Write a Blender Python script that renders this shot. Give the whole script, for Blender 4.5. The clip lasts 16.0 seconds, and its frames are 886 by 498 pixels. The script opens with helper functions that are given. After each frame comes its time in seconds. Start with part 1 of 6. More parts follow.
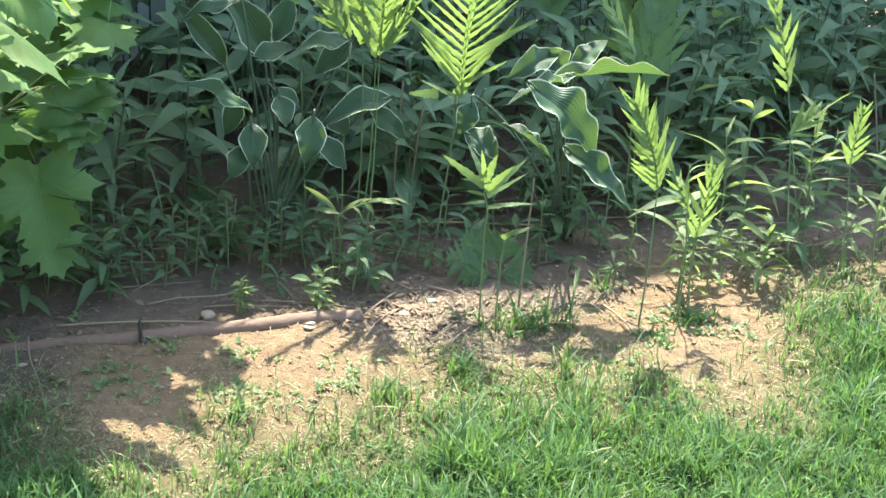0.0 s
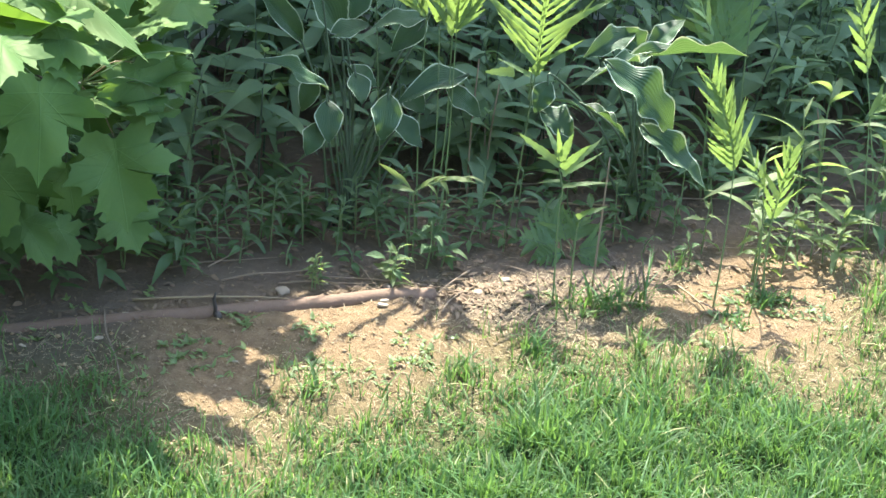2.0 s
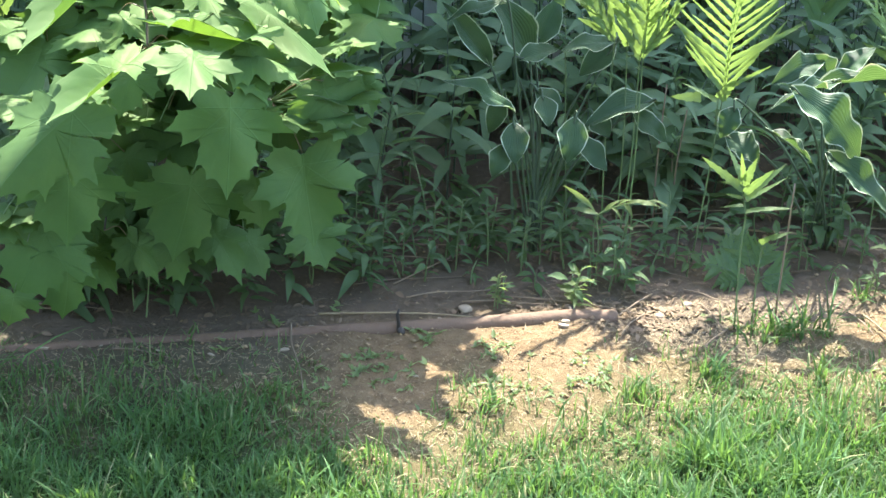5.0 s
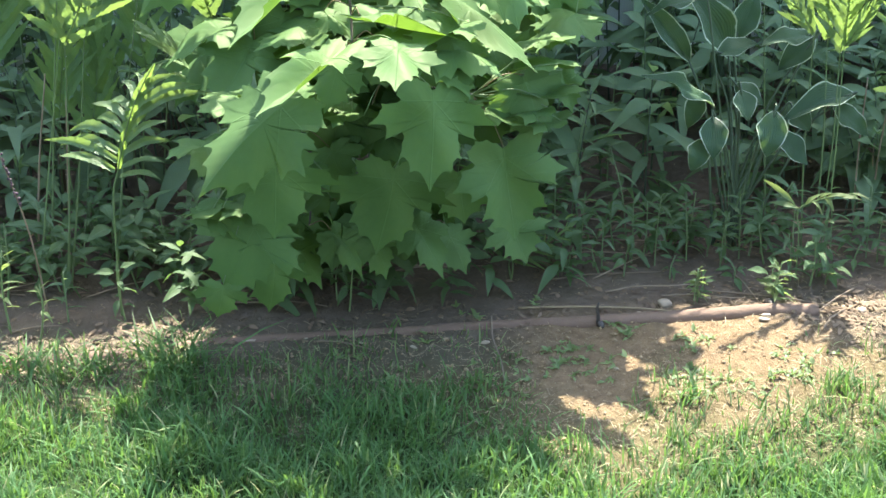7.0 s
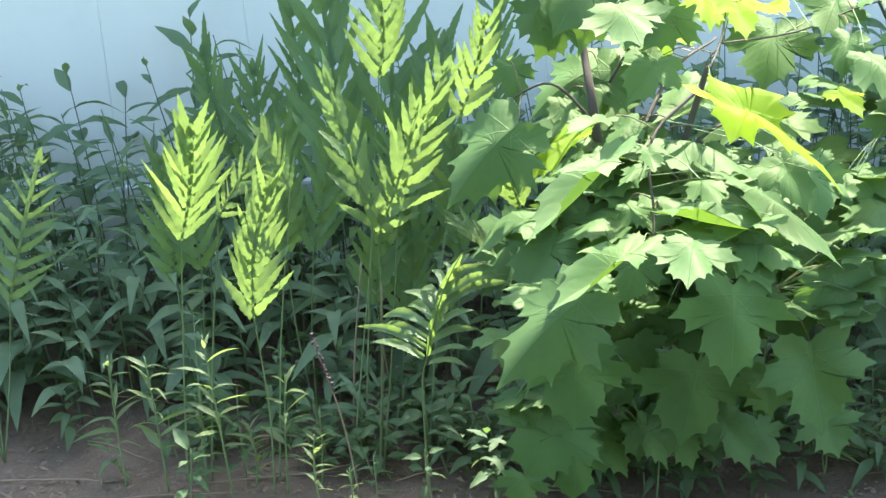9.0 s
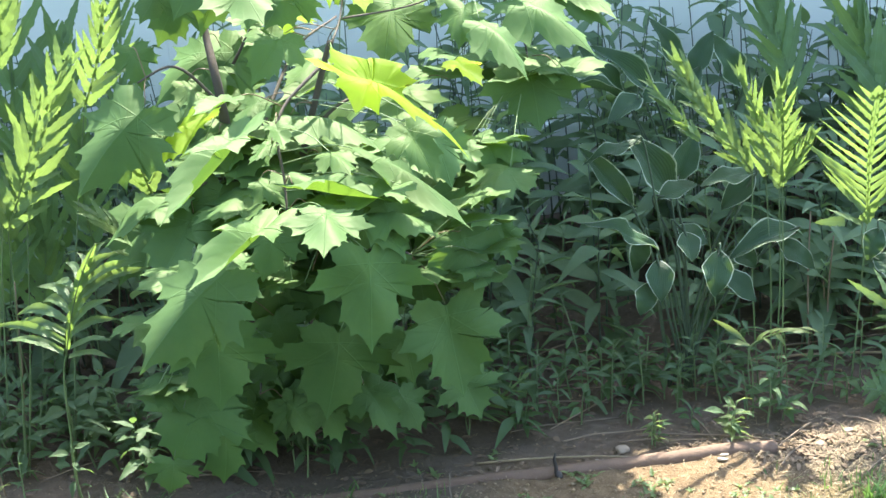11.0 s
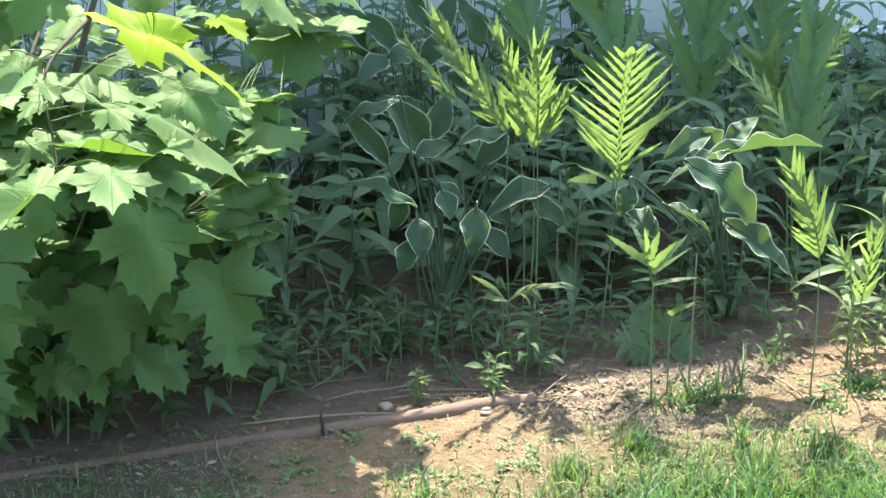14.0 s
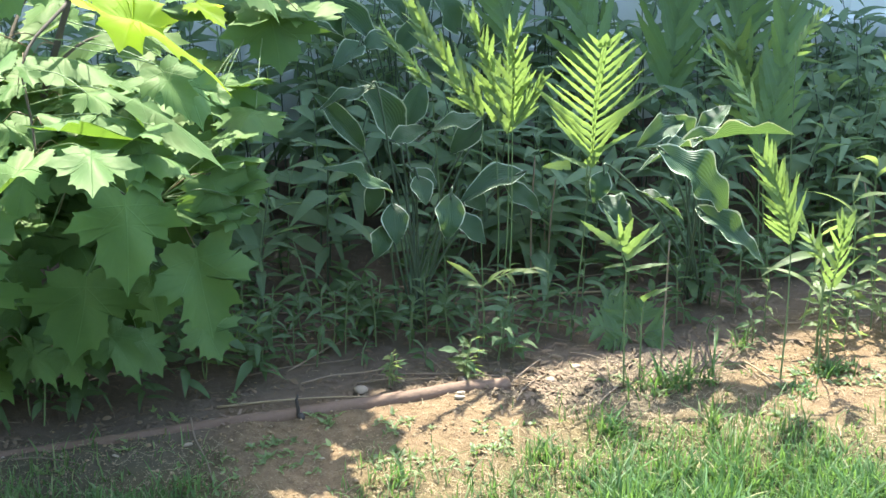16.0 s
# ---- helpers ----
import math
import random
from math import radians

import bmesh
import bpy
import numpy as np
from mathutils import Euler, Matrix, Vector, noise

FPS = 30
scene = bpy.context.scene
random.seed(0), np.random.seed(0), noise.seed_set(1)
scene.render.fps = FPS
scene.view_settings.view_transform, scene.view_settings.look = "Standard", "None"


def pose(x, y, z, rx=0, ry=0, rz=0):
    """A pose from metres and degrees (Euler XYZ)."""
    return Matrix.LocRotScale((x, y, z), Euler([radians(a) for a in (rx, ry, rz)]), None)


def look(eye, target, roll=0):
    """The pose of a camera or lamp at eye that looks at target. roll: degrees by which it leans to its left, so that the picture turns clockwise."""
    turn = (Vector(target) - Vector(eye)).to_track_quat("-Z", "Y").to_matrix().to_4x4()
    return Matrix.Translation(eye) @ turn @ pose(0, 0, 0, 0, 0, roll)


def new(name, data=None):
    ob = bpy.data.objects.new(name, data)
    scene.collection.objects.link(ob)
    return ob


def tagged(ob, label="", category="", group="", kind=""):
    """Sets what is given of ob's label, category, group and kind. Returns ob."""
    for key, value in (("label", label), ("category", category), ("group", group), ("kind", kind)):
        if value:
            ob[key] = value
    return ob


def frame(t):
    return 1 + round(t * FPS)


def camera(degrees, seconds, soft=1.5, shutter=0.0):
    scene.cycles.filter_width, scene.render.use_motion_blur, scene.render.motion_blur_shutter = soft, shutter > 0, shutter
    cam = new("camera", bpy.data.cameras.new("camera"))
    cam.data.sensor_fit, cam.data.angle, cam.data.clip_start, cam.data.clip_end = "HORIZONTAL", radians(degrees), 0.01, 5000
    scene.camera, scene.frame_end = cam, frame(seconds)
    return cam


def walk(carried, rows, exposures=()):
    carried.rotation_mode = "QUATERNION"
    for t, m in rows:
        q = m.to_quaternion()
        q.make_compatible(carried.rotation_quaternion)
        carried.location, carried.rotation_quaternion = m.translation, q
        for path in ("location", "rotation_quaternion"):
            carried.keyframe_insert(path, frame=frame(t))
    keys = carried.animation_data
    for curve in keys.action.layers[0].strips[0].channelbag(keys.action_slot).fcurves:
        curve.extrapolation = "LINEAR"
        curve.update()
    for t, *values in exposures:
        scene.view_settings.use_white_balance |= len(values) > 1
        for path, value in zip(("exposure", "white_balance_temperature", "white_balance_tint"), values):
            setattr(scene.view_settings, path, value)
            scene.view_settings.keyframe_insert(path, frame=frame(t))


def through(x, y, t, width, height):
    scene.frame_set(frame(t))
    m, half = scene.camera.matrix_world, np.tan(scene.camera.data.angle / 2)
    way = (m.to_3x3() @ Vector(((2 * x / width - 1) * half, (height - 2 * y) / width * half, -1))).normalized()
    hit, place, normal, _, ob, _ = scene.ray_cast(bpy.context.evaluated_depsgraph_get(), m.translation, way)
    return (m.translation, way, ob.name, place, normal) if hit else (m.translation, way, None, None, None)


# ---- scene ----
cam = camera(26, 16.0, soft=1.5)


def aim(x, y, z, yaw, pitch, roll):
    """A camera pose from its place and its yaw (to the left), pitch and roll in degrees."""
    a, b = radians(yaw), radians(pitch)
    ahead = Vector((-math.sin(a) * math.cos(b), math.cos(a) * math.cos(b), math.sin(b)))
    return look((x, y, z), Vector((x, y, z)) + ahead, roll)


ROWS = [
    (0.0, aim(0.040, 0.015, 1.520, 0.73, -26.76, 4.58)),
    (0.5, aim(-0.000, 0.004, 1.498, 0.54, -26.43, 4.64)),
    (1.0, aim(-0.005, 0.008, 1.492, 1.00, -26.69, 4.59)),
    (1.5, aim(0.014, 0.005, 1.492, 1.78, -26.94, 4.30)),
    (2.0, aim(0.032, 0.011, 1.507, 2.99, -27.33, 4.18)),
    (2.5, aim(-0.005, 0.006, 1.507, 3.43, -27.52, 4.43)),
    (3.0, aim(-0.020, 0.005, 1.507, 4.30, -26.91, 4.44)),
    (3.2, aim(0.018, 0.004, 1.496, 5.43, -26.43, 4.05)),
    (5.3, aim(0.085, -0.046, 1.501, 10.44, -26.48, 1.96)),
    (5.5, aim(0.071, -0.062, 1.503, 10.64, -26.28, 1.62)),
    (6.0, aim(0.062, -0.069, 1.505, 12.68, -25.96, 0.87)),
    (6.5, aim(0.071, -0.075, 1.489, 15.00, -25.92, -0.04)),
    (7.0, aim(0.074, -0.071, 1.477, 16.35, -26.08, -0.71)),
    (7.5, aim(0.088, -0.069, 1.461, 18.68, -21.77, -1.82)),
    (8.0, aim(0.071, -0.040, 1.495, 21.10, -19.85, -2.53)),
    (8.2, aim(0.103, -0.025, 1.507, 22.57, -20.23, -3.05)),
    (9.3, aim(0.160, -0.020, 1.520, 28.50, -20.90, -4.90)),
    (10.3, aim(0.204, -0.018, 1.532, 24.77, -22.13, -5.64)),
    (10.5, aim(0.202, -0.022, 1.523, 21.84, -22.28, -5.68)),
    (11.0, aim(0.162, -0.048, 1.487, 16.28, -21.57, -4.33)),
    (11.5, aim(0.099, -0.082, 1.498, 14.30, -21.73, -1.26)),
    (12.0, aim(-0.004, -0.106, 1.483, 10.80, -22.98, 0.72)),
    (12.5, aim(-0.023, -0.123, 1.487, 8.18, -23.11, 0.61)),
    (13.0, aim(-0.023, -0.114, 1.485, 7.55, -23.35, -0.54)),
    (13.5, aim(-0.015, -0.100, 1.488, 6.92, -23.05, -1.24)),
    (14.0, aim(-0.002, -0.088, 1.476, 5.37, -22.87, -0.85)),
    (14.5, aim(0.000, -0.093, 1.472, 4.41, -23.02, -0.24)),
    (15.0, aim(-0.006, -0.101, 1.475, 4.33, -23.06, -0.26)),
    (15.5, aim(-0.015, -0.108, 1.472, 4.40, -23.11, -0.16)),
    (16.0, aim(-0.012, -0.113, 1.483, 4.33, -23.27, -0.16)),
]
walk(cam, ROWS, [(0.0, 2.83), (2.2, 2.85), (3.2, 2.93), (5.5, 2.97), (7.5, 2.97), (8.2, 2.90), (10.5, 2.93), (12.0, 2.81), (16.0, 2.79)])

# ---- light ----
SUN_HEIGHT, SUN_SIDE = 58.0, -8.0      # degrees: above the horizon, and east of straight behind the fence
world = bpy.data.worlds.new("sky")
scene.world = world
world.use_nodes = True
sky = world.node_tree.nodes.new("ShaderNodeTexSky")
sky.sky_type, sky.sun_disc = "NISHITA", False
sky.sun_elevation, sky.sun_rotation = radians(SUN_HEIGHT), radians(SUN_SIDE)
sky.air_density, sky.dust_density = 1.0, 1.5
world.node_tree.links.new(sky.outputs[0], world.node_tree.nodes["Background"].inputs[0])
world.node_tree.nodes["Background"].inputs[1].default_value = 0.15
sun = new("sun", bpy.data.lights.new("sun", "SUN"))
sun.data.energy, sun.data.angle, sun.data.color = 3.45, radians(0.55), (1.0, 0.95, 0.86)
sun_from = Vector((math.sin(radians(SUN_SIDE)) * math.cos(radians(SUN_HEIGHT)),
                   math.cos(radians(SUN_SIDE)) * math.cos(radians(SUN_HEIGHT)), math.sin(radians(SUN_HEIGHT))))
sun.matrix_world = look(sun_from * 20, (0, 0, 0))

# ---- the bed's own axes: along its front edge, and back towards the fence ----
ALONG, BACK, FRONT = Vector((0.936, 0.352, 0)), Vector((-0.352, 0.936, 0)), Vector((0, 2.79, 0))
UP = Vector((0, 0, 1))


def bed(s, d, z=0.0):
    """The place s metres along the bed's edge, d metres behind it and z up."""
    p = FRONT + ALONG * s + BACK * d
    return Vector((p.x, p.y, z))


def bed_sd(x, y):
    """Along and behind, for world places (numbers or arrays)."""
    return x * 0.936 + (y - 2.79) * 0.352, -x * 0.352 + (y - 2.79) * 0.936


def wobble(x, y, scale, seed=0.0):
    return noise.noise(Vector((x * scale + seed, y * scale - seed, seed * 0.7)))


# ---- materials ----
class Nodes:
    def __init__(self, name):
        self.mat = bpy.data.materials.new(name)
        self.mat.use_nodes = True
        self.tree = self.mat.node_tree
        self.tree.nodes.clear()
        self.out = self.add("ShaderNodeOutputMaterial")

    def add(self, kind, **values):
        node = self.tree.nodes.new(kind)
        for key, value in values.items():
            node.inputs[key.replace("_", " ")].default_value = value
        return node

    def link(self, a, b):
        self.tree.links.new(a, b)

    def math(self, op, a, b=None):
        node = self.tree.nodes.new("ShaderNodeMath")
        node.operation = op
        for n, value in enumerate((a, b)):
            if value is None:
                continue
            if isinstance(value, (int, float)):
                node.inputs[n].default_value = value
            else:
                self.link(value, node.inputs[n])
        return node.outputs[0]

    def noise(self, scale, detail=4.0, rough=0.6, where=None):
        node = self.add("ShaderNodeTexNoise", Scale=scale, Detail=detail, Roughness=rough)
        if where is not None:
            self.link(where, node.inputs["Vector"])
        return node.outputs["Fac"]

    def place(self):
        return self.add("ShaderNodeNewGeometry").outputs["Position"]

    def own(self):
        return self.add("ShaderNodeTexCoord").outputs["Object"]

    def ramp(self, fac, *stops):
        node = self.tree.nodes.new("ShaderNodeValToRGB")
        marks = node.color_ramp.elements
        while len(marks) < len(stops):
            marks.new(0.5)
        for mark, (at, colour) in zip(marks, stops):
            mark.position, mark.color = at, (*colour, 1)
        self.link(fac, node.inputs[0])
        return node.outputs[0]

    def mix(self, fac, a, b, blend="MIX"):
        node = self.tree.nodes.new("ShaderNodeMix")
        node.data_type, node.blend_type = "RGBA", blend
        for socket, value in ((node.inputs[0], fac), (node.inputs[6], a), (node.inputs[7], b)):
            if isinstance(value, tuple):
                socket.default_value = (*value, 1)
            elif isinstance(value, (int, float)):
                socket.default_value = value
            else:
                self.link(value, socket)
        return node.outputs[2]

    def bump(self, height, distance, strength=1.0):
        node = self.add("ShaderNodeBump", Strength=strength, Distance=distance)
        self.link(height, node.inputs["Height"])
        return node.outputs[0]

    def finish(self, colour, rough=0.6, normal=None, through=None, share=0.0, spec=0.5, sheen=None):
        """A surface; through: the colour of the light that passes a leaf, share: how much of it does."""
        body = self.add("ShaderNodeBsdfPrincipled", Roughness=rough if isinstance(rough, (int, float)) else 0.5)
        if not isinstance(rough, (int, float)):
            self.link(rough, body.inputs["Roughness"])
        body.inputs["Specular IOR Level"].default_value = spec
        if sheen is not None:
            body.inputs["Specular Tint"].default_value = (*sheen, 1)
        if isinstance(colour, tuple):
            body.inputs["Base Color"].default_value = (*colour, 1)
        else:
            self.link(colour, body.inputs["Base Color"])
        if normal is not None:
            self.link(normal, body.inputs["Normal"])
        last = body.outputs[0]
        if through is not None:
            thin = self.add("ShaderNodeBsdfTranslucent")
            if isinstance(through, tuple):
                thin.inputs[0].default_value = (*through, 1)
            else:
                self.link(through, thin.inputs[0])
            both = self.tree.nodes.new("ShaderNodeMixShader")
            both.inputs[0].default_value = share
            self.link(last, both.inputs[1])
            self.link(thin.outputs[0], both.inputs[2])
            last = both.outputs[0]
        self.link(last, self.out.inputs[0])
        return self.mat


def shade_of(n, colour, dark, light, fac):
    """A colour swung between darker and lighter by fac."""
    return n.ramp(fac, (0.0, tuple(c * dark for c in colour)), (1.0, tuple(min(c * light, 1) for c in colour)))


def leaf_material(name, top, through, share=0.4, rough=0.45, veins="", margin=None, spec=0.5, sheen=None):
    n = Nodes(name)
    rnd = n.add("ShaderNodeObjectInfo").outputs["Random"]
    isl = n.add("ShaderNodeNewGeometry").outputs["Random Per Island"]
    vary = n.math("MULTIPLY", n.math("ADD", rnd, isl), 0.5)
    spots = n.noise(38, 5, 0.65, n.place())
    base = n.mix(0.35, shade_of(n, top, 0.66, 1.35, vary), shade_of(n, top, 0.55, 1.45, spots))
    base = n.mix(n.ramp(n.noise(11, 4, 0.6, n.place()), (0.50, (0, 0, 0)), (0.72, (0.35, 0.35, 0.35))), base, (top[0] * 1.5, top[1] * 1.2, top[2] * 0.85))
    glow = n.mix(0.3, shade_of(n, through, 0.75, 1.2, vary), shade_of(n, through, 0.6, 1.3, spots))
    uv = n.add("ShaderNodeUVMap").outputs[0]
    parts = n.add("ShaderNodeSeparateXYZ")
    n.link(uv, parts.inputs[0])
    u, v = parts.outputs[0], parts.outputs[1]
    side = n.math("ABSOLUTE", n.math("SUBTRACT", u, 0.5))
    height = n.math("MULTIPLY", spots, 0.25)
    if veins == "palm":                 # main veins that fan out from the stalk, with fine ones between
        best = None
        for angle in (0.0, 44.0, 88.0):
            a = radians(angle)
            far = n.math("ABSOLUTE", n.math("SUBTRACT", n.math("MULTIPLY", side, math.cos(a)),
                                            n.math("MULTIPLY", n.math("SUBTRACT", v, 0.12), math.sin(a))))
            best = far if best is None else n.math("MINIMUM", best, far)
        line = n.math("SUBTRACT", 1.0, n.math("MINIMUM", n.math("MULTIPLY", best, 120.0), 1.0))
        ribs = n.math("SINE", n.math("MULTIPLY", n.math("SUBTRACT", v, n.math("MULTIPLY", side, 0.8)), 62.0))
        base = n.mix(n.math("MULTIPLY", line, 0.3), base, tuple(min(1, c * 2.0) for c in top))
        glow = n.mix(n.math("MULTIPLY", line, 0.5), glow, tuple(c * 0.7 for c in through))
        height = n.math("ADD", height, n.math("ADD", n.math("MULTIPLY", line, -0.35), n.math("MULTIPLY", ribs, 0.025)))
    elif veins == "long":               # sunken veins that run the length of the leaf
        ribs = n.math("SINE", n.math("MULTIPLY", side, 95.0))
        height = n.math("ADD", n.math("MULTIPLY", n.noise(55, 3, 0.5, n.place()), 2.2), n.math("MULTIPLY", ribs, 0.40))
        base = n.mix(n.math("MULTIPLY", n.math("ADD", ribs, 1.0), 0.06), base, tuple(c * 1.8 for c in top))
    elif veins == "mid":
        line = n.math("SUBTRACT", 1.0, n.math("MINIMUM", n.math("MULTIPLY", side, 22.0), 1.0))
        base = n.mix(n.math("MULTIPLY", line, 0.5), base, tuple(min(1, c * 2.0) for c in top))
        ribs = n.math("SINE", n.math("MULTIPLY", n.math("SUBTRACT", v, n.math("MULTIPLY", side, 0.6)), 80.0))
        height = n.math("ADD", height, n.math("ADD", n.math("MULTIPLY", line, -0.6), n.math("MULTIPLY", ribs, 0.15)))
    if margin is not None:              # a pale rim of uneven width
        ragged = n.math("ADD", side, n.math("MULTIPLY", n.math("SUBTRACT", n.noise(60, 3, 0.6, n.place()), 0.5), 0.10))
        rim = n.ramp(ragged, (0.450, (0, 0, 0)), (0.470, (1, 1, 1)))
        base = n.mix(rim, base, margin)
        glow = n.mix(rim, glow, (0.6, 0.62, 0.35))
    return n.finish(base, rough, n.bump(height, 0.0022 if veins == "palm" else 0.0012, 0.8), glow, share, spec, sheen)


MAPLE = leaf_material("maple leaf", (0.062, 0.116, 0.041), (0.26, 0.46, 0.05), 0.18, 0.58, "palm", spec=0.19, sheen=(1.0, 1.0, 0.55))
MAPLE_YOUNG = leaf_material("young maple leaf", (0.20, 0.31, 0.03), (0.62, 0.76, 0.05), 0.60, 0.60, "palm", spec=0.15)
HOSTA = leaf_material("hosta leaf", (0.034, 0.070, 0.033), (0.20, 0.36, 0.08), 0.15, 0.50, "long", (0.36, 0.43, 0.30), 0.30)
FERN = leaf_material("fern frond", (0.110, 0.174, 0.068), (0.275, 0.415, 0.088), 0.36, 0.50, "mid", spec=0.45)
# fern colour darkened to put the bed's shade into it
FERN_SHADED = leaf_material("fern frond darkened for shade", (0.084, 0.150, 0.070), (0.30, 0.46, 0.08), 0.40, 0.55, "mid", spec=0.35)
LANCE = leaf_material("lance leaf", (0.100, 0.152, 0.088), (0.26, 0.39, 0.12), 0.33, 0.70, "mid", spec=0.14)
# leaf colour darkened to stand in for shade near the soil
WEED_SHADED = leaf_material("low leaf darkened for shade", (0.064, 0.108, 0.050), (0.22, 0.36, 0.08), 0.28, 0.62, "mid", spec=0.22)
SPROUT = leaf_material("seedling leaf", (0.100, 0.148, 0.056), (0.32, 0.43, 0.11), 0.36, 0.5, "mid", spec=0.45)


def simple(name, colour, rough=0.7, grain=60.0, swing=0.35, bump=0.001, spec=0.4, own=True):
    n = Nodes(name)
    where = n.own() if own else n.place()
    fine, broad = n.noise(grain, 6, 0.7, where), n.noise(grain / 9, 3, 0.5, where)
    rnd = n.add("ShaderNodeObjectInfo").outputs["Random"]
    isl = n.add("ShaderNodeNewGeometry").outputs["Random Per Island"]
    base = n.mix(0.5, shade_of(n, colour, 1 - swing, 1 + swing, fine), shade_of(n, colour, 1 - swing, 1 + swing, broad))
    base = n.mix(0.45, base, shade_of(n, colour, 0.6, 1.4, n.math("MULTIPLY", n.math("ADD", rnd, isl), 0.5)))
    return n.finish(base, rough, n.bump(fine, bump, 0.8), spec=spec)


STEM = simple("green stem", (0.120, 0.175, 0.070), 0.5, 90, 0.3, 0.0005)
# stem colour darkened to put the shade among the plants into it
STEM_SHADED = simple("green stem darkened for shade", (0.060, 0.090, 0.050), 0.55, 90, 0.3, 0.0005)
STALK_RED = simple("reddish leaf stalk", (0.140, 0.095, 0.045), 0.45, 90, 0.3, 0.0005)
BARK = simple("maple bark", (0.075, 0.062, 0.048), 0.85, 70, 0.5, 0.002)
STRAW = simple("dry straw", (0.25, 0.195, 0.112), 0.75, 50, 0.35, 0.0005, own=False)
DEAD = simple("dead stem", (0.20, 0.15, 0.10), 0.8, 60, 0.4, 0.0008)
LITTER = simple("dead leaf scraps", (0.15, 0.105, 0.065), 0.8, 50, 0.5, 0.0006, 0.3, own=False)
CLOD = simple("dry soil crumbs", (0.26, 0.19, 0.11), 0.95, 120, 0.4, 0.001, 0.2, own=False)
STONE = simple("pale stone", (0.27, 0.215, 0.15), 0.8, 80, 0.3, 0.001)
PIPE = simple("weathered brown plastic pipe", (0.160, 0.106, 0.072), 0.75, 70, 0.60, 0.004, 0.25)
STAKE = simple("blackened stake", (0.040, 0.033, 0.027), 0.6, 60, 0.4, 0.001)
CHIP = simple("bleached wood chip", (0.33, 0.27, 0.19), 0.8, 60, 0.2, 0.0006)
SEED = simple("dark seed spike", (0.06, 0.035, 0.045), 0.7, 80, 0.4, 0.001)


def vinyl():
    n = Nodes("white vinyl fence panel")
    where = n.place()
    dust, streak = n.noise(3.0, 5, 0.6, where), n.noise(140, 2, 0.5, where)
    base = n.mix(dust, (0.64, 0.68, 0.62), (0.74, 0.78, 0.71))
    base = n.mix(n.math("MULTIPLY", n.ramp(n.noise(9, 6, 0.7, where), (0.55, (0, 0, 0)), (0.8, (1, 1, 1))), 0.15), base, (0.45, 0.47, 0.40))
    return n.finish(base, 0.38, n.bump(streak, 0.0003, 0.3), spec=0.5)


VINYL = vinyl()


def ground_material():
    n = Nodes("sandy garden soil")
    where = n.place()
    lawn = n.add("ShaderNodeAttribute")
    lawn.attribute_name = "lawn"
    humus_shade = n.add("ShaderNodeAttribute")
    humus_shade.attribute_name = "humus_shade"
    fine, mid, broad = n.noise(260, 6, 0.7, where), n.noise(48, 6, 0.7, where), n.noise(7, 4, 0.6, where)
    sand = n.mix(n.ramp(mid, (0.3, (0, 0, 0)), (0.68, (1, 1, 1))), (0.106, 0.070, 0.038), (0.265, 0.186, 0.106))
    sand = n.mix(n.math("MULTIPLY", broad, 0.6), sand, (0.185, 0.130, 0.072))
    sand = n.mix(n.ramp(fine, (0.52, (0, 0, 0)), (0.72, (0.6, 0.6, 0.6))), sand, (0.13, 0.085, 0.05))
    # darker bed soil, also used for shade painted on the ground
    dark = n.mix(mid, (0.085, 0.067, 0.048), (0.180, 0.138, 0.098))
    turf = n.mix(mid, (0.018, 0.040, 0.011), (0.048, 0.074, 0.024))
    base = n.mix(humus_shade.outputs["Fac"], sand, dark)
    base = n.mix(lawn.outputs["Fac"], base, turf)
    height = n.math("ADD", n.math("MULTIPLY", mid, 1.0), n.math("MULTIPLY", fine, 0.4))
    return n.finish(base, 0.95, n.bump(height, 0.011, 1.0), spec=0.15)


GROUND = ground_material()


def grass_material(name, young, dry, through):
    n = Nodes(name)
    isl = n.add("ShaderNodeNewGeometry").outputs["Random Per Island"]
    patch = n.noise(5, 3, 0.6, n.place())
    base = n.ramp(isl, (0.0, tuple(c * 0.30 for c in young)), (0.5, tuple(c * 0.9 for c in young)), (0.92, tuple(c * 1.9 for c in young)), (1.0, dry))
    base = n.mix(n.math("MULTIPLY", patch, 0.5), base, tuple(c * 1.35 for c in young))
    parched = n.add("ShaderNodeAttribute")
    parched.attribute_name = "parched"
    base = n.mix(n.math("MULTIPLY", parched.outputs["Fac"], isl), base, dry)
    return n.finish(base, 0.52, None, through, 0.34, 0.18)


GRASS = grass_material("lawn grass", (0.050, 0.104, 0.036), (0.38, 0.33, 0.18), (0.18, 0.335, 0.065))


# ---- building ----
PLACED = {}


def world_of(ob):
    return PLACED.get(ob.name, Matrix.Identity(4))


def mesh_of(name, verts, faces, material, uv=None, smooth=True):
    me = bpy.data.meshes.new(name)
    me.from_pydata(verts, [], faces)
    me.materials.append(material)
    if smooth:
        me.polygons.foreach_set("use_smooth", [True] * len(me.polygons))
    if uv is not None:
        layer = me.uv_layers.new(name="UVMap")
        at = np.empty(len(me.loops), dtype=np.int32)
        me.loops.foreach_get("vertex_index", at)
        layer.data.foreach_set("uv", np.asarray(uv, dtype=np.float32)[at].ravel())
    me.update()
    return me


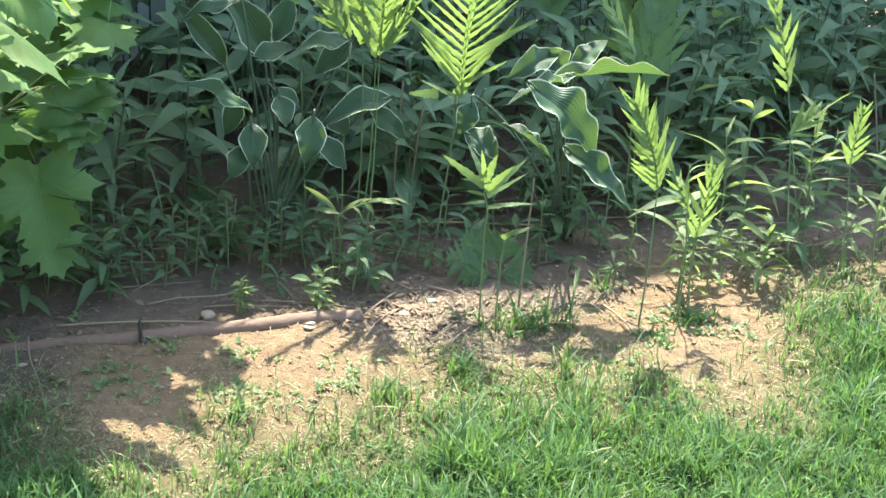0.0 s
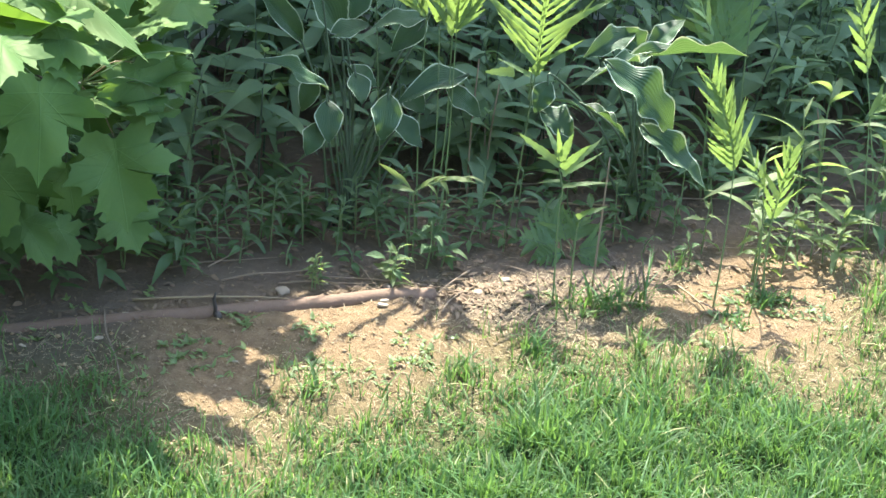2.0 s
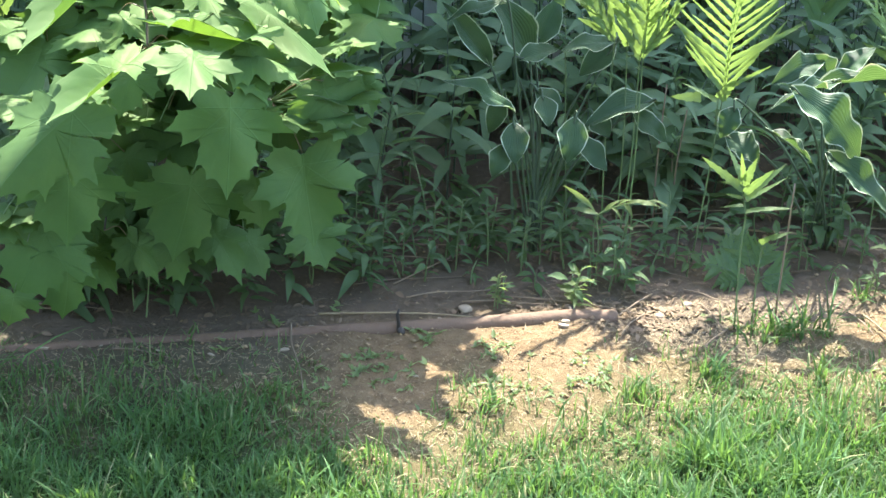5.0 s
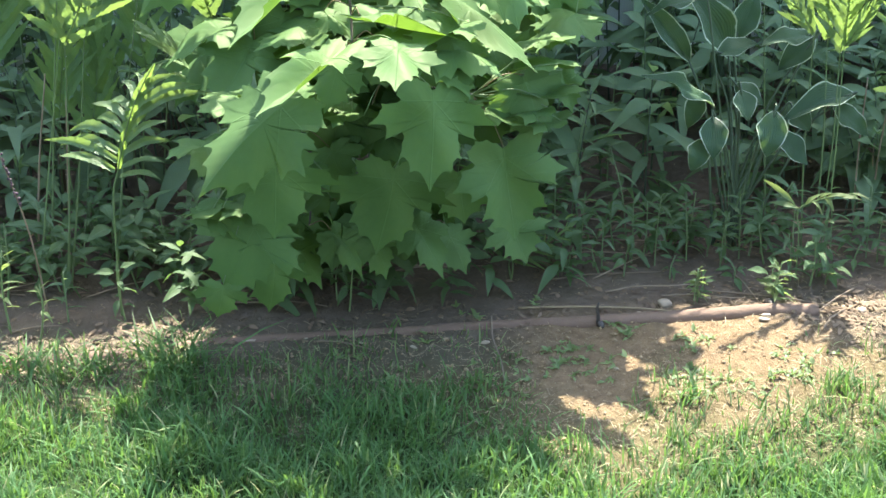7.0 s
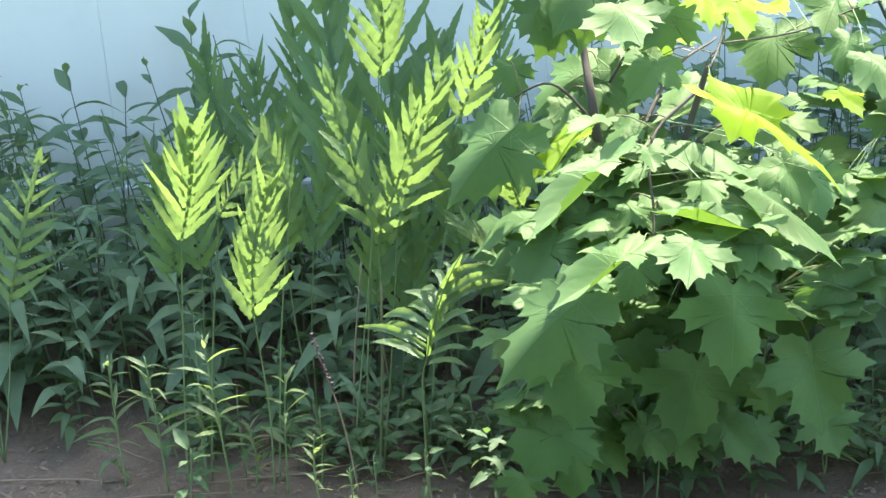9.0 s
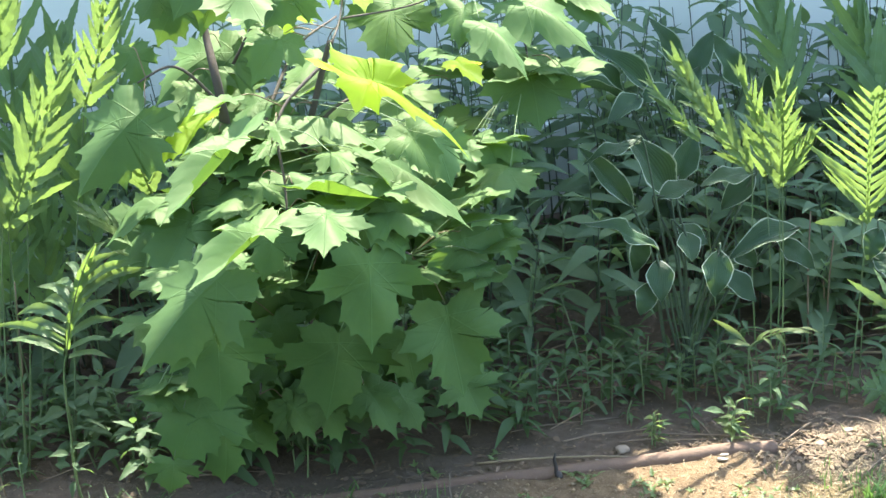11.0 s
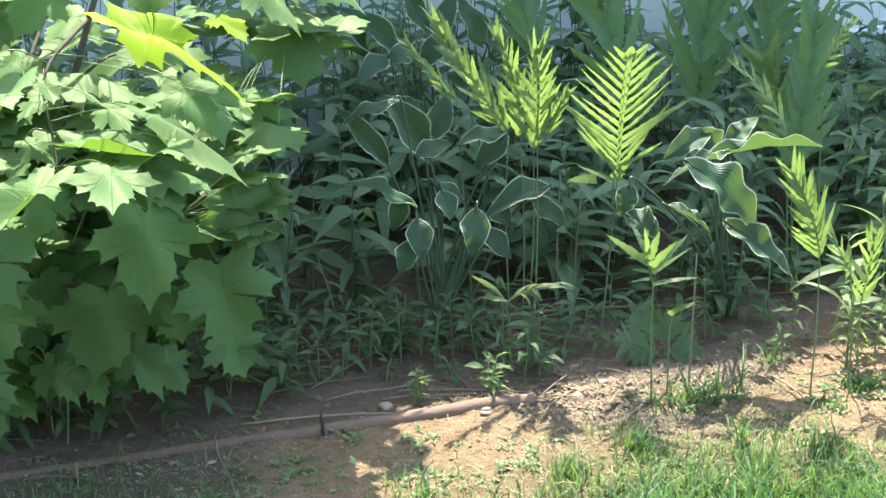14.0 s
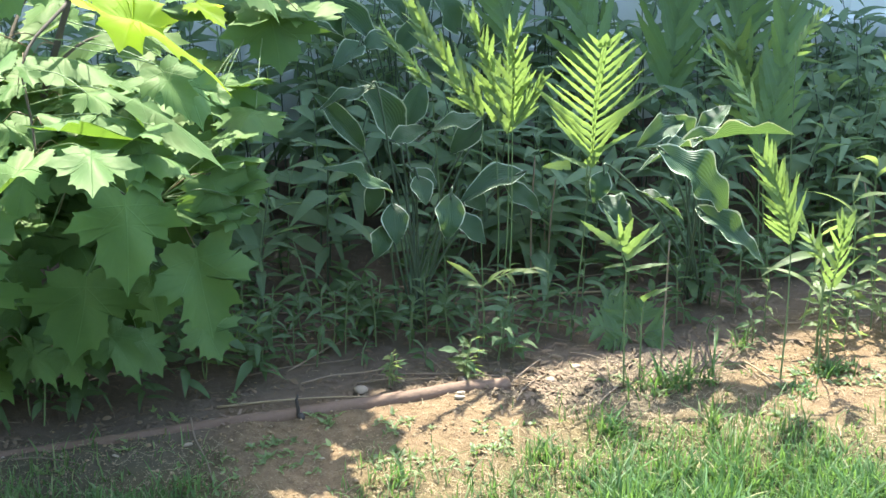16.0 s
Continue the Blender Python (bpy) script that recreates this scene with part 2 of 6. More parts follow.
def part(name, me, parent=None, m=None, label=""):
    """One mesh as an object at the world pose m, under a thing or a part."""
    ob = new(name, me)
    m = m or Matrix.Identity(4)
    if parent is not None:
        ob.parent = parent
        ob.matrix_parent_inverse = world_of(parent).inverted()
    ob.matrix_basis = m
    PLACED[ob.name] = m
    return tagged(ob, label)


def thing(name, at, label, category, group="", kind=""):
    ob = new(name)
    ob.empty_display_size = 0.05
    ob.matrix_basis = Matrix.Translation(at)
    PLACED[ob.name] = Matrix.Translation(at)
    return tagged(ob, label, category, group, kind)


def tube(points, radii, sides=6):
    """Vertices and faces of a round stem along the points, closed at both ends."""
    points = [Vector(p) for p in points]
    verts, faces = [], []
    for n, p in enumerate(points):
        ahead = (points[min(n + 1, len(points) - 1)] - points[max(n - 1, 0)]).normalized()
        a = ahead.cross(Vector((0.31, 0.77, 0.55))).normalized()
        b = ahead.cross(a)
        for k in range(sides):
            w = 2 * math.pi * k / sides
            verts.append(p + (a * math.cos(w) + b * math.sin(w)) * radii[n])
    for n in range(len(points) - 1):
        for k in range(sides):
            j = (k + 1) % sides
            faces.append((n * sides + k, n * sides + j, (n + 1) * sides + j, (n + 1) * sides + k))
    faces.append(tuple(range(sides))[::-1])
    faces.append(tuple((len(points) - 1) * sides + k for k in range(sides)))
    return verts, faces


def bend(points, count=8):
    """A smooth line through the points (Catmull-Rom)."""
    p = [Vector(q) for q in points]
    p = [p[0] * 2 - p[1]] + p + [p[-1] * 2 - p[-2]]
    line = []
    for n in range(1, len(p) - 2):
        for k in range(count):
            t = k / count
            a, b, c, d = p[n - 1], p[n], p[n + 1], p[n + 2]
            line.append(0.5 * (2 * b + (c - a) * t + (2 * a - 5 * b + 4 * c - d) * t * t + (3 * b - a - 3 * c + d) * t ** 3))
    return line + [p[-2]]


def taper(count, a, b):
    return [a + (b - a) * n / max(count - 1, 1) for n in range(count)]


def set_leaf(base, tip, width, face, roll=0.0):
    """The pose of a unit leaf from its base to its tip. face: 1 turns its upper side to the lawn, 0 to the sky."""
    base, tip = Vector(base), Vector(tip)
    length = tip - base
    side = (Vector((0.30 - base.x * 0.32, -0.9, 0.45)).normalized() * face + UP * (1 - face)).normalized()
    y = length.normalized()
    z = (side - y * side.dot(y)).normalized()
    if roll:
        z = Matrix.Rotation(radians(roll), 3, y) @ z
    x = y.cross(z)
    m = Matrix((x * width, y * length.length, z * length.length)).transposed().to_4x4()
    m.translation = base
    return m


def blade(profile, rows, cols, droop=0.0, fold=0.0, wave=0.0, waves=3.0, twist=0.0, heart=0.0, phase=0.0, slim=0.2):
    """A unit leaf: its base at 0, its tip at y = 1, one wide, with its upper side along z. slim: its width to its length."""
    fold, wave, twist = fold * slim, wave * slim, twist * slim
    verts, uv, faces = [], [], []
    for i in range(rows + 1):
        u = i / rows
        w = max(profile(u), 0.004)
        for j in range(cols + 1):
            v = 2 * j / cols - 1
            x = v * w * 0.5
            z = -droop * u * u + fold * abs(v) * w * 0.5 + wave * math.sin(waves * 2 * math.pi * u + phase + (1.2 if v > 0 else 0)) * abs(v) ** 1.5 * w
            z += twist * u * v * w
            y = u - heart * (1 - u) ** 6 * abs(v) ** 1.5
            verts.append((x, y * (1 - 0.35 * droop * u), z))
            uv.append((0.5 + 0.5 * v, u))
    for i in range(rows):
        for j in range(cols):
            a = i * (cols + 1) + j
            faces.append((a, a + 1, a + cols + 2, a + cols + 1))
    return verts, faces, uv


rng = random.Random(7)


# ---- ground ----
EDGE_S = [-4.000, -1.373, -1.241, -1.194, -1.113, -1.085, -0.937, -0.849, -0.764, -0.677, -0.630, -0.603, -0.540, -0.481, -0.458, -0.403, -0.330, -0.243, -0.191, -0.133, -0.020, 0.069, 0.152, 0.249, 0.316, 0.325, 0.372, 0.448, 0.515, 0.576, 0.644, 0.848, 4.000]
EDGE_D = [-0.060, -0.066, -0.085, -0.020, -0.040, -0.095, -0.083, -0.101, -0.140, -0.160, -0.200, -0.307, -0.375, -0.347, -0.314, -0.260, -0.302, -0.295, -0.233, -0.219, -0.153, -0.170, -0.200, -0.205, -0.245, -0.310, -0.343, -0.349, -0.256, -0.114, -0.024, 0.004, 0.010]


def lawn_share(x, y):
    """How thick the turf stands at a place: 1 on the lawn, 0 on the bare bed."""
    s, d = bed_sd(x, y)
    edge = np.interp(s, EDGE_S, EDGE_D) + 0.06 * wobble(x, y, 9.0, 3.1) + 0.04 * wobble(x, y, 24.0, 5.0)
    edge += 0.06 * max(0.0, wobble(x, y, 30.0, 12.0))
    return min(max((edge - d) / 0.42 + 0.40, 0.0), 1.0)


def height_at(x, y):
    s, d = bed_sd(x, y)
    soft = 1.0 if -1.2 < d < 1.4 and abs(s) < 3 else 0.25
    return soft * (0.012 * wobble(x, y, 3.0, 1.0) + 0.006 * wobble(x, y, 14.0, 2.0) + 0.004 * wobble(x, y, 45.0, 4.0) + 0.003 * abs(wobble(x, y, 90.0, 7.0)))


def spread(low, high, step, far, grow=1.35):
    marks = list(np.arange(low, high + 1e-6, step))
    a, b, g = [], [], step
    left, right = low, high
    while left > -far:
        g *= grow
        left, right = left - g, right + g
        a.insert(0, left), b.append(right)
    return a + marks + b


def build_ground():
    xs, ys = spread(-2.3, 1.7, 0.016, 400.0), spread(1.5, 4.3, 0.016, 400.0)
    verts, lawn, humus_shade = [], [], []
    for y in ys:
        for x in xs:
            near = -2.6 < x < 2.0 and 1.2 < y < 4.8
            verts.append((x, y, height_at(x, y) if near else 0.0))
            s, d = bed_sd(x, y)
            lawn.append(lawn_share(x, y) if near else (1.0 if d < 0 or d > 1.4 else 0.0))
            # dark bed soil; the bulge past the pipe is mulch and painted shade
            deep = (d + 0.07 * wobble(x, y, 6.0, 8.0) + 0.20 * math.exp(-((s - 0.02) / 0.22) ** 2)) / 0.12
            # at the left, extra dark soil also paints in the sapling's shade
            deep = max(deep, min(1.0, max(0.0, (-0.55 - s) / 0.15)) * (d + 0.24 + 0.10 * wobble(x, y, 7.0, 17.0)) / 0.16)
            humus_shade.append(min(max(deep, 0.0), 1.0) * 0.95)
    w = len(xs)
    faces = [(j * w + i, j * w + i + 1, (j + 1) * w + i + 1, (j + 1) * w + i) for j in range(len(ys) - 1) for i in range(w - 1)]
    me = mesh_of("ground", verts, faces, GROUND)
    for key, values in (("lawn", lawn), ("humus_shade", humus_shade)):
        me.attributes.new(key, "FLOAT", "POINT").data.foreach_set("value", values)
    tagged(part("ground", me), "bare sandy soil between a mown lawn and a planted bed", "ground", kind="structure")


build_ground()


def fast_mesh(name, verts, tris, material):
    """A mesh from arrays of vertices and triangles."""
    me = bpy.data.meshes.new(name)
    me.vertices.add(len(verts))
    me.vertices.foreach_set("co", np.asarray(verts, dtype=np.float32).ravel())
    me.loops.add(tris.size)
    me.loops.foreach_set("vertex_index", np.asarray(tris, dtype=np.int32).ravel())
    me.polygons.add(len(tris))
    me.polygons.foreach_set("loop_start", np.arange(0, tris.size, 3, dtype=np.int32))
    me.polygons.foreach_set("use_smooth", np.ones(len(tris), dtype=bool))
    me.update(calc_edges=True)
    me.validate()
    me.materials.append(material)
    return me


def grass_blades(roots, tall, wide, lean, dice):
    """Curved, tapering blades from their roots; returns vertices and triangles."""
    n = len(roots)
    turn = dice.uniform(0, 2 * np.pi, n)
    out = np.stack([np.cos(turn), np.sin(turn), np.zeros(n)], 1)
    across = np.stack([-np.sin(turn + dice.normal(0, 0.5, n)), np.cos(turn + dice.normal(0, 0.5, n)), np.zeros(n)], 1)
    rings = []
    for u, w in ((0.0, 0.8), (0.4, 1.0), (0.75, 0.7)):
        mid = roots + out * (lean * tall * u ** 1.8)[:, None] + np.array([0, 0, 1]) * (tall * (u - 0.25 * lean * u * u))[:, None]
        rings += [mid - across * (wide * w / 2)[:, None], mid + across * (wide * w / 2)[:, None]]
    rings.append(roots + out * (lean * tall)[:, None] + np.array([0, 0, 1]) * (tall * (1 - 0.25 * lean))[:, None])
    verts = np.stack(rings, 1).reshape(-1, 3)
    pattern = np.array([[0, 1, 3], [0, 3, 2], [2, 3, 5], [2, 5, 4], [4, 5, 6]])
    tris = (np.arange(n) * 7)[:, None, None] + pattern[None]
    return verts, tris.reshape(-1, 3)


def build_lawn():
    dice = np.random.default_rng(11)
    roots, tall, parched = [], [], []
    for _ in range(330000):
        x, y = dice.uniform(-2.3, 1.6), dice.uniform(1.55, 3.6)
        s, d = bed_sd(x, y)
        if d > 0.12 or d < -1.15:
            continue
        share = lawn_share(x, y)
        tuft = 0.5 + 0.9 * wobble(x, y, 16.0, 6.0)
        clump = max(0.0, wobble(x, y, 21.0, 15.0)) * 2.2
        thin = share ** 1.3 * min(1.0, 0.36 + clump * clump + max(0.0, (share - 0.42) * 2.2) + 0.3 * max(tuft - 0.5, 0))
        if dice.random() < thin:
            roots.append((x, y, height_at(x, y) - 0.002))
            parched.append(max(0.0, 0.95 - 1.2 * share) * (1.0 - 0.7 * min(clump, 1.0)))
            tall.append((0.012 + 0.021 * share) * dice.uniform(0.4, 1.5) * (1 + 0.8 * wobble(x, y, 11.0, 9.0) + 0.5 * wobble(x, y, 27.0, 19.0)) * (1 + 0.5 * min(clump, 1.0) * (share < 0.6)))
    for _ in range(150000):              # the open lawn all round, thinner and coarser
        x, y = dice.uniform(-5.0, 5.0), dice.uniform(-3.0, 4.5)
        s, d = bed_sd(x, y)
        if d > -0.05 or (-2.3 < x < 1.6 and 1.55 < y < 3.6 and d > -1.15):
            continue
        roots.append((x, y, -0.002))
        parched.append(0.0)
        tall.append(dice.uniform(0.025, 0.06))
    roots, tall = np.array(roots), np.array(tall)
    n = len(roots)
    verts, tris = grass_blades(roots, tall, np.where(tall > 0.06, 1.4, 1.0) * dice.uniform(0.0014, 0.0034, n), np.abs(dice.normal(0.6, 0.4, n)).clip(0.05, 1.3), dice)
    me = fast_mesh("lawn_grass", verts, tris, GRASS)
    me.attributes.new("parched", "FLOAT", "POINT").data.foreach_set("value", np.repeat(np.array(parched, dtype=np.float32), 7))
    tagged(part("lawn_grass", me), "green mown lawn grass with sparse uneven edges", "grass", kind="stuff")


build_lawn()


# ---- fence ----
def box(size, at, tilt=0.0, bevel=0.006):
    bm = bmesh.new()
    bmesh.ops.create_cube(bm, size=1.0)
    bmesh.ops.scale(bm, vec=size, verts=bm.verts)
    bmesh.ops.bevel(bm, geom=bm.edges, offset=bevel, segments=2, affect="EDGES", profile=0.6)
    turn = Matrix((ALONG, BACK, UP)).transposed().to_4x4()
    bm.transform(Matrix.Translation(at) @ turn)
    return bm


def bm_mesh(name, bm, material, smooth=False):
    me = bpy.data.meshes.new(name)
    bm.to_mesh(me)
    bm.free()
    me.materials.append(material)
    if smooth:
        me.polygons.foreach_set("use_smooth", [True] * len(me.polygons))
    return me


def build_fence():
    fence = thing("fence", bed(0, 1.22), "white vinyl privacy fence with wide vertical boards", "fence")
    step = 0.315
    for k in range(-14, 12):
        s = 1.112 + step * (k - 0.5)
        part("board", bm_mesh("board", box((step + 0.0004, 0.022 + 0.0004 * (k % 2), 1.66), bed(s, 1.225, 1.01), bevel=0.003), VINYL), fence)
    for z, tall in ((0.094, 0.210), (1.83, 0.14)):
        for a, b in ((-3.4, -0.95), (-0.95, 1.5), (1.5, 3.9)):
            part("rail", bm_mesh("rail", box((b - a - 0.125, 0.05, tall), bed((a + b) / 2, 1.222, z), bevel=0.008), VINYL), fence)
    for s in (-3.4, 3.9):
        part("post", bm_mesh("post", box((0.127, 0.127, 2.0), bed(s, 1.225, 0.99), bevel=0.008), VINYL), fence)


build_fence()

# ---- an unseen wall added behind the camera to cut the skylight ----
def build_sky_blocker():
    n = Nodes("slate grey skylight blocker")
    where = n.place()
    base = n.mix(n.noise(2.0, 5, 0.6, where), (0.095, 0.118, 0.125), (0.130, 0.155, 0.165))
    blocker_coat = n.finish(base, 0.8, n.bump(n.noise(60, 4, 0.6, where), 0.002, 0.5), spec=0.2)
    bm = bmesh.new()
    bmesh.ops.create_cube(bm, size=1.0)
    bmesh.ops.scale(bm, vec=(16.0, 0.2, 5.6), verts=bm.verts)
    bmesh.ops.translate(bm, vec=(0.0, -4.2, 2.8), verts=bm.verts)
    tagged(part("wall_south", bm_mesh("wall_south", bm, blocker_coat)), "unseen plain slate grey wall added to cut skylight", "wall", kind="structure")


build_sky_blocker()

# ---- pipe along the bed's edge ----
def build_pipe():
    pipe = thing("edging_pipe", bed(-0.65, 0), "long weathered brown pipe lying half buried along the bed", "pipe")
    line = bend([bed(-2.6, -0.12), bed(-1.9, -0.07), bed(-1.32, -0.018), bed(-1.02, 0.008), bed(-0.70, 0.009), bed(-0.487, 0.004), bed(-0.30, 0.002), bed(-0.125, 0.008)], 10)
    for n, p in enumerate(line):
        s = bed_sd(p.x, p.y)[0]
        low = 0.25 * height_at(p.x, p.y) + 0.002 * wobble(p.x, p.y, 5.0, 21.0)
        p.z = low + float(np.interp(s, (-2.6, -1.0, -0.5, -0.2, -0.125), (-0.010, -0.008, 0.000, 0.006, 0.001)))
    verts, faces = tube(line, [0.0132 * (1 + 0.05 * wobble(n * 0.7, 0.0, 1.0, 2.0)) for n in range(len(line))], 16)
    part("pipe_body", mesh_of("pipe_body", verts, faces, PIPE), pipe)
    # black ring added in place of a small dark gap and a leaf
    for s, d in ((-0.205, 0.019), ):
        ring = [bed(s, d, 0.007), bed(s + 0.009, d + 0.002, 0.007)]
        v, f = tube(ring, [0.0152, 0.0152], 12)
        part("clip", mesh_of("clip", v, f, STAKE), pipe, label="black ring standing in for a dark gap")


build_pipe()


# ---- plants: shared unit leaves ----
def maple_mesh(name, material, cup, fold, dice):
    """A five-lobed leaf with pointed teeth, stalk end at 0, tip at y = 1, one wide."""
    half = [(0.0, 0.03), (0.06, -0.05), (0.16, -0.09), (0.27, -0.125), (0.30, -0.06), (0.41, -0.02), (0.36, 0.06), (0.34, 0.13),
            (0.42, 0.14), (0.50, 0.155), (0.47, 0.23), (0.585, 0.36), (0.47, 0.37), (0.46, 0.49), (0.35, 0.45), (0.265, 0.44),
            (0.275, 0.55), (0.33, 0.69), (0.225, 0.69), (0.205, 0.81), (0.10, 0.82), (0.0, 1.0)]
    half = [(x * dice.uniform(0.92, 1.08), y + dice.uniform(-0.015, 0.015)) for x, y in half]
    ring = []
    for n, (x, y) in enumerate(half[:-1]):
        x2, y2 = half[n + 1]
        for t in (0.0, 0.35, 0.7):
            dip = 0.022 * math.sin(math.pi * t)
            px, py = x + (x2 - x) * t, y + (y2 - y) * t
            far = math.hypot(px, py - 0.3) + 1e-6
            ring.append((px - px / far * dip, py - (py - 0.3) / far * dip))
    ring.append(half[-1])
    outline = ring + [(-x * dice.uniform(0.95, 1.05), y) for x, y in ring[-2:0:-1]]
    cx, cy = 0.0, 0.30
    wave = dice.uniform(0, 6)
    verts, uv, faces = [], [], []

    def lift(x, y):
        a = math.atan2(x, y - 0.1)
        r = math.hypot(x, y - 0.1)
        return (-cup * r * r * 1.3 + fold * abs(x) * 0.6 + 0.085 * r * math.cos(4.1 * a + wave) + 0.03 * math.sin(9 * x + 5 * y + wave))

    levels = (1.0, 0.72, 0.42, 0.18)
    for level in levels:
        for x, y in outline:
            p = (cx + (x - cx) * level, cy + (y - cy) * level)
            verts.append((p[0], p[1], lift(*p)))
            uv.append((0.5 + p[0], p[1]))
    verts.append((cx, cy, lift(cx, cy)))
    uv.append((0.5, cy))
    k = len(outline)
    for r in range(len(levels) - 1):
        for i in range(k):
            j = (i + 1) % k
            faces.append((r * k + i, r * k + j, (r + 1) * k + j, (r + 1) * k + i))
    last = (len(levels) - 1) * k
    faces += [(last + i, last + (i + 1) % k, len(verts) - 1) for i in range(k)]
    faces = [f[::-1] for f in faces]
    return mesh_of(name, verts, faces, material, uv)


MAPLE_MESHES = [maple_mesh("maple_leaf", MAPLE, c, f, rng) for c, f in ((0.10, 0.05), (0.22, -0.15), (0.30, 0.10), (0.05, 0.25), (0.18, -0.30), (0.34, -0.10), (0.15, 0.15), (0.26, 0.30))]
MAPLE_YOUNG_MESHES = [maple_mesh("young_leaf", MAPLE_YOUNG, c, f, rng) for c, f in ((0.15, 0.2), (0.25, 0.1))]


def hosta_profile(u):
    return 1.03 * min(1.0, (u / 0.30 + 0.02) ** 0.55) * (1 - u ** 2.3) ** 0.95 if u < 1 else 0


HOSTA_MESHES = [mesh_of("hosta_leaf", *blade(hosta_profile, 14, 8, d, f, w, 1.6, 0.0, 0.16, p, 0.65)[:2], HOSTA, blade(hosta_profile, 14, 8)[2])
                for d, f, w, p in ((0.10, 0.45, 0.08, 0.0), (0.22, 0.25, 0.14, 1.0), (0.30, 0.6, 0.08, 2.0), (0.05, 0.2, 0.16, 3.0))]


HOSTA_WAVY = [mesh_of("hosta_leaf", *blade(hosta_profile, 20, 8, d, f, w, 2.6, tw, 0.16, p, 0.65)[:2], HOSTA, blade(hosta_profile, 20, 8)[2])
              for d, f, w, p, tw in ((0.22, 0.5, 0.11, 0.0, 0.3), (0.30, 0.3, 0.14, 1.4, -0.4), (0.18, 0.6, 0.12, 2.6, 0.5))]


def strap(seed):
    """The outline of a fern's leaflet: a strap with wavy, blunt-toothed edges."""
    dice = random.Random(seed)
    a, b, rate, blunt = dice.uniform(0, 6), dice.uniform(0, 6), dice.uniform(44, 58), dice.uniform(1.6, 2.6)

    def outline(u):
        if u >= 1:
            return 0
        body = (0.90 + 0.10 * math.sin(min(1.0, u * 1.8) * math.pi * 0.5)) * (1 - u ** blunt) ** 0.85
        return body * (1 + 0.13 * math.sin(u * rate + a) + 0.10 * math.sin(u * rate * 0.43 + b))
    return outline


def pinna_meshes(material):
    return [mesh_of("pinna", *blade(strap(n), 26, 2, d, f, w, 4.5, tw, phase=n, slim=0.16)[:2], material, blade(strap(n), 26, 2)[2])
            for n, (d, f, w, tw) in enumerate(((0.05, 0.12, 0.04, 0.1), (0.14, 0.2, 0.06, -0.2), (-0.05, 0.1, 0.04, 0.3), (0.22, 0.25, 0.05, 0.1), (0.10, -0.10, 0.06, -0.3)))]


PINNA, PINNA_SHADED = pinna_meshes(FERN), pinna_meshes(FERN_SHADED)


def lance_profile(u):
    return min(1.0, (u / 0.35 + 0.06) ** 0.7) * (1 - u ** 1.9) if u < 1 else 0


LANCE_MESHES = [mesh_of("leaf", *blade(lance_profile, 8, 2, d, 0.5, 0.10, 2, 0.3, slim=0.22)[:2], LANCE, blade(lance_profile, 8, 2)[2])
                for d in (0.15, 0.35, 0.55, 0.75)]
SPROUT_MESHES = [mesh_of("leaf", *blade(lance_profile, 6, 2, d, 0.5, 0.15, 2, 0.3, slim=0.3)[:2], SPROUT, blade(lance_profile, 6, 2)[2])
                 for d in (0.15, 0.4, 0.65)]

# ---- maple sapling ----
trunk = [(-0.970, 2.810, -0.031), (-0.966, 2.694, 0.316), (-0.955, 2.613, 0.623), (-0.995, 2.672, 0.741), (-1.015, 2.686, 0.915)]
second = [(-0.966, 2.758, 0.145), (-0.864, 2.625, 0.439), (-0.770, 2.586, 0.701), (-0.756, 2.591, 0.732)]
twig_a = [(-0.770, 2.586, 0.701), (-0.813, 2.484, 0.646), (-0.793, 2.428, 0.562), (-0.780, 2.390, 0.533)]
twig_b = [(-0.747, 2.616, 0.759), (-0.666, 2.732, 0.750), (-0.556, 2.784, 0.787), (-0.487, 2.874, 0.754)]
twig_c = [(-0.944, 2.585, 0.632), (-0.986, 2.526, 0.709), (-1.063, 2.529, 0.677)]
twig_d = [(-0.864, 2.625, 0.439), (-0.719, 2.477, 0.480), (-0.629, 2.489, 0.431)]
twig_e = [(-0.966, 2.694, 0.316), (-0.910, 2.405, 0.381), (-0.897, 2.324, 0.380)]
twig_f = [(-0.943, 2.649, 0.677), (-0.897, 2.688, 0.768), (-0.870, 2.698, 0.847)]
twig_g = [(-0.556, 2.784, 0.787), (-0.525, 2.849, 0.663), (-0.526, 2.881, 0.598)]
twig_h = [(-0.758, 2.591, 0.726), (-0.765, 2.673, 0.761), (-0.764, 2.738, 0.895)]
BOUGHS = [trunk, second, twig_a, twig_b, twig_c, twig_d, twig_e, twig_f, twig_g, twig_h]
maple = thing("maple_sapling", (trunk[0][0], trunk[0][1], 0), "young maple sapling with large lobed leaves drooping low", "tree")
NODES = []
for limb, (thick, thin) in zip(BOUGHS, ((0.014, 0.0035), (0.0075, 0.0036), (0.003, 0.0015), (0.0017, 0.0010), (0.003, 0.0015), (0.004, 0.002), (0.004, 0.002), (0.0026, 0.0012), (0.0024, 0.0012), (0.0020, 0.0010))):
    line = bend(([(limb[0][0], limb[0][1], -0.02)] if limb is trunk else []) + limb, 6)
    NODES += line
    v, f = tube(line, taper(len(line), thick, thin), 9)
    part("trunk" if limb is trunk else "branch", mesh_of("branch", v, f, BARK), maple)


OUTER, HANGING = [], []


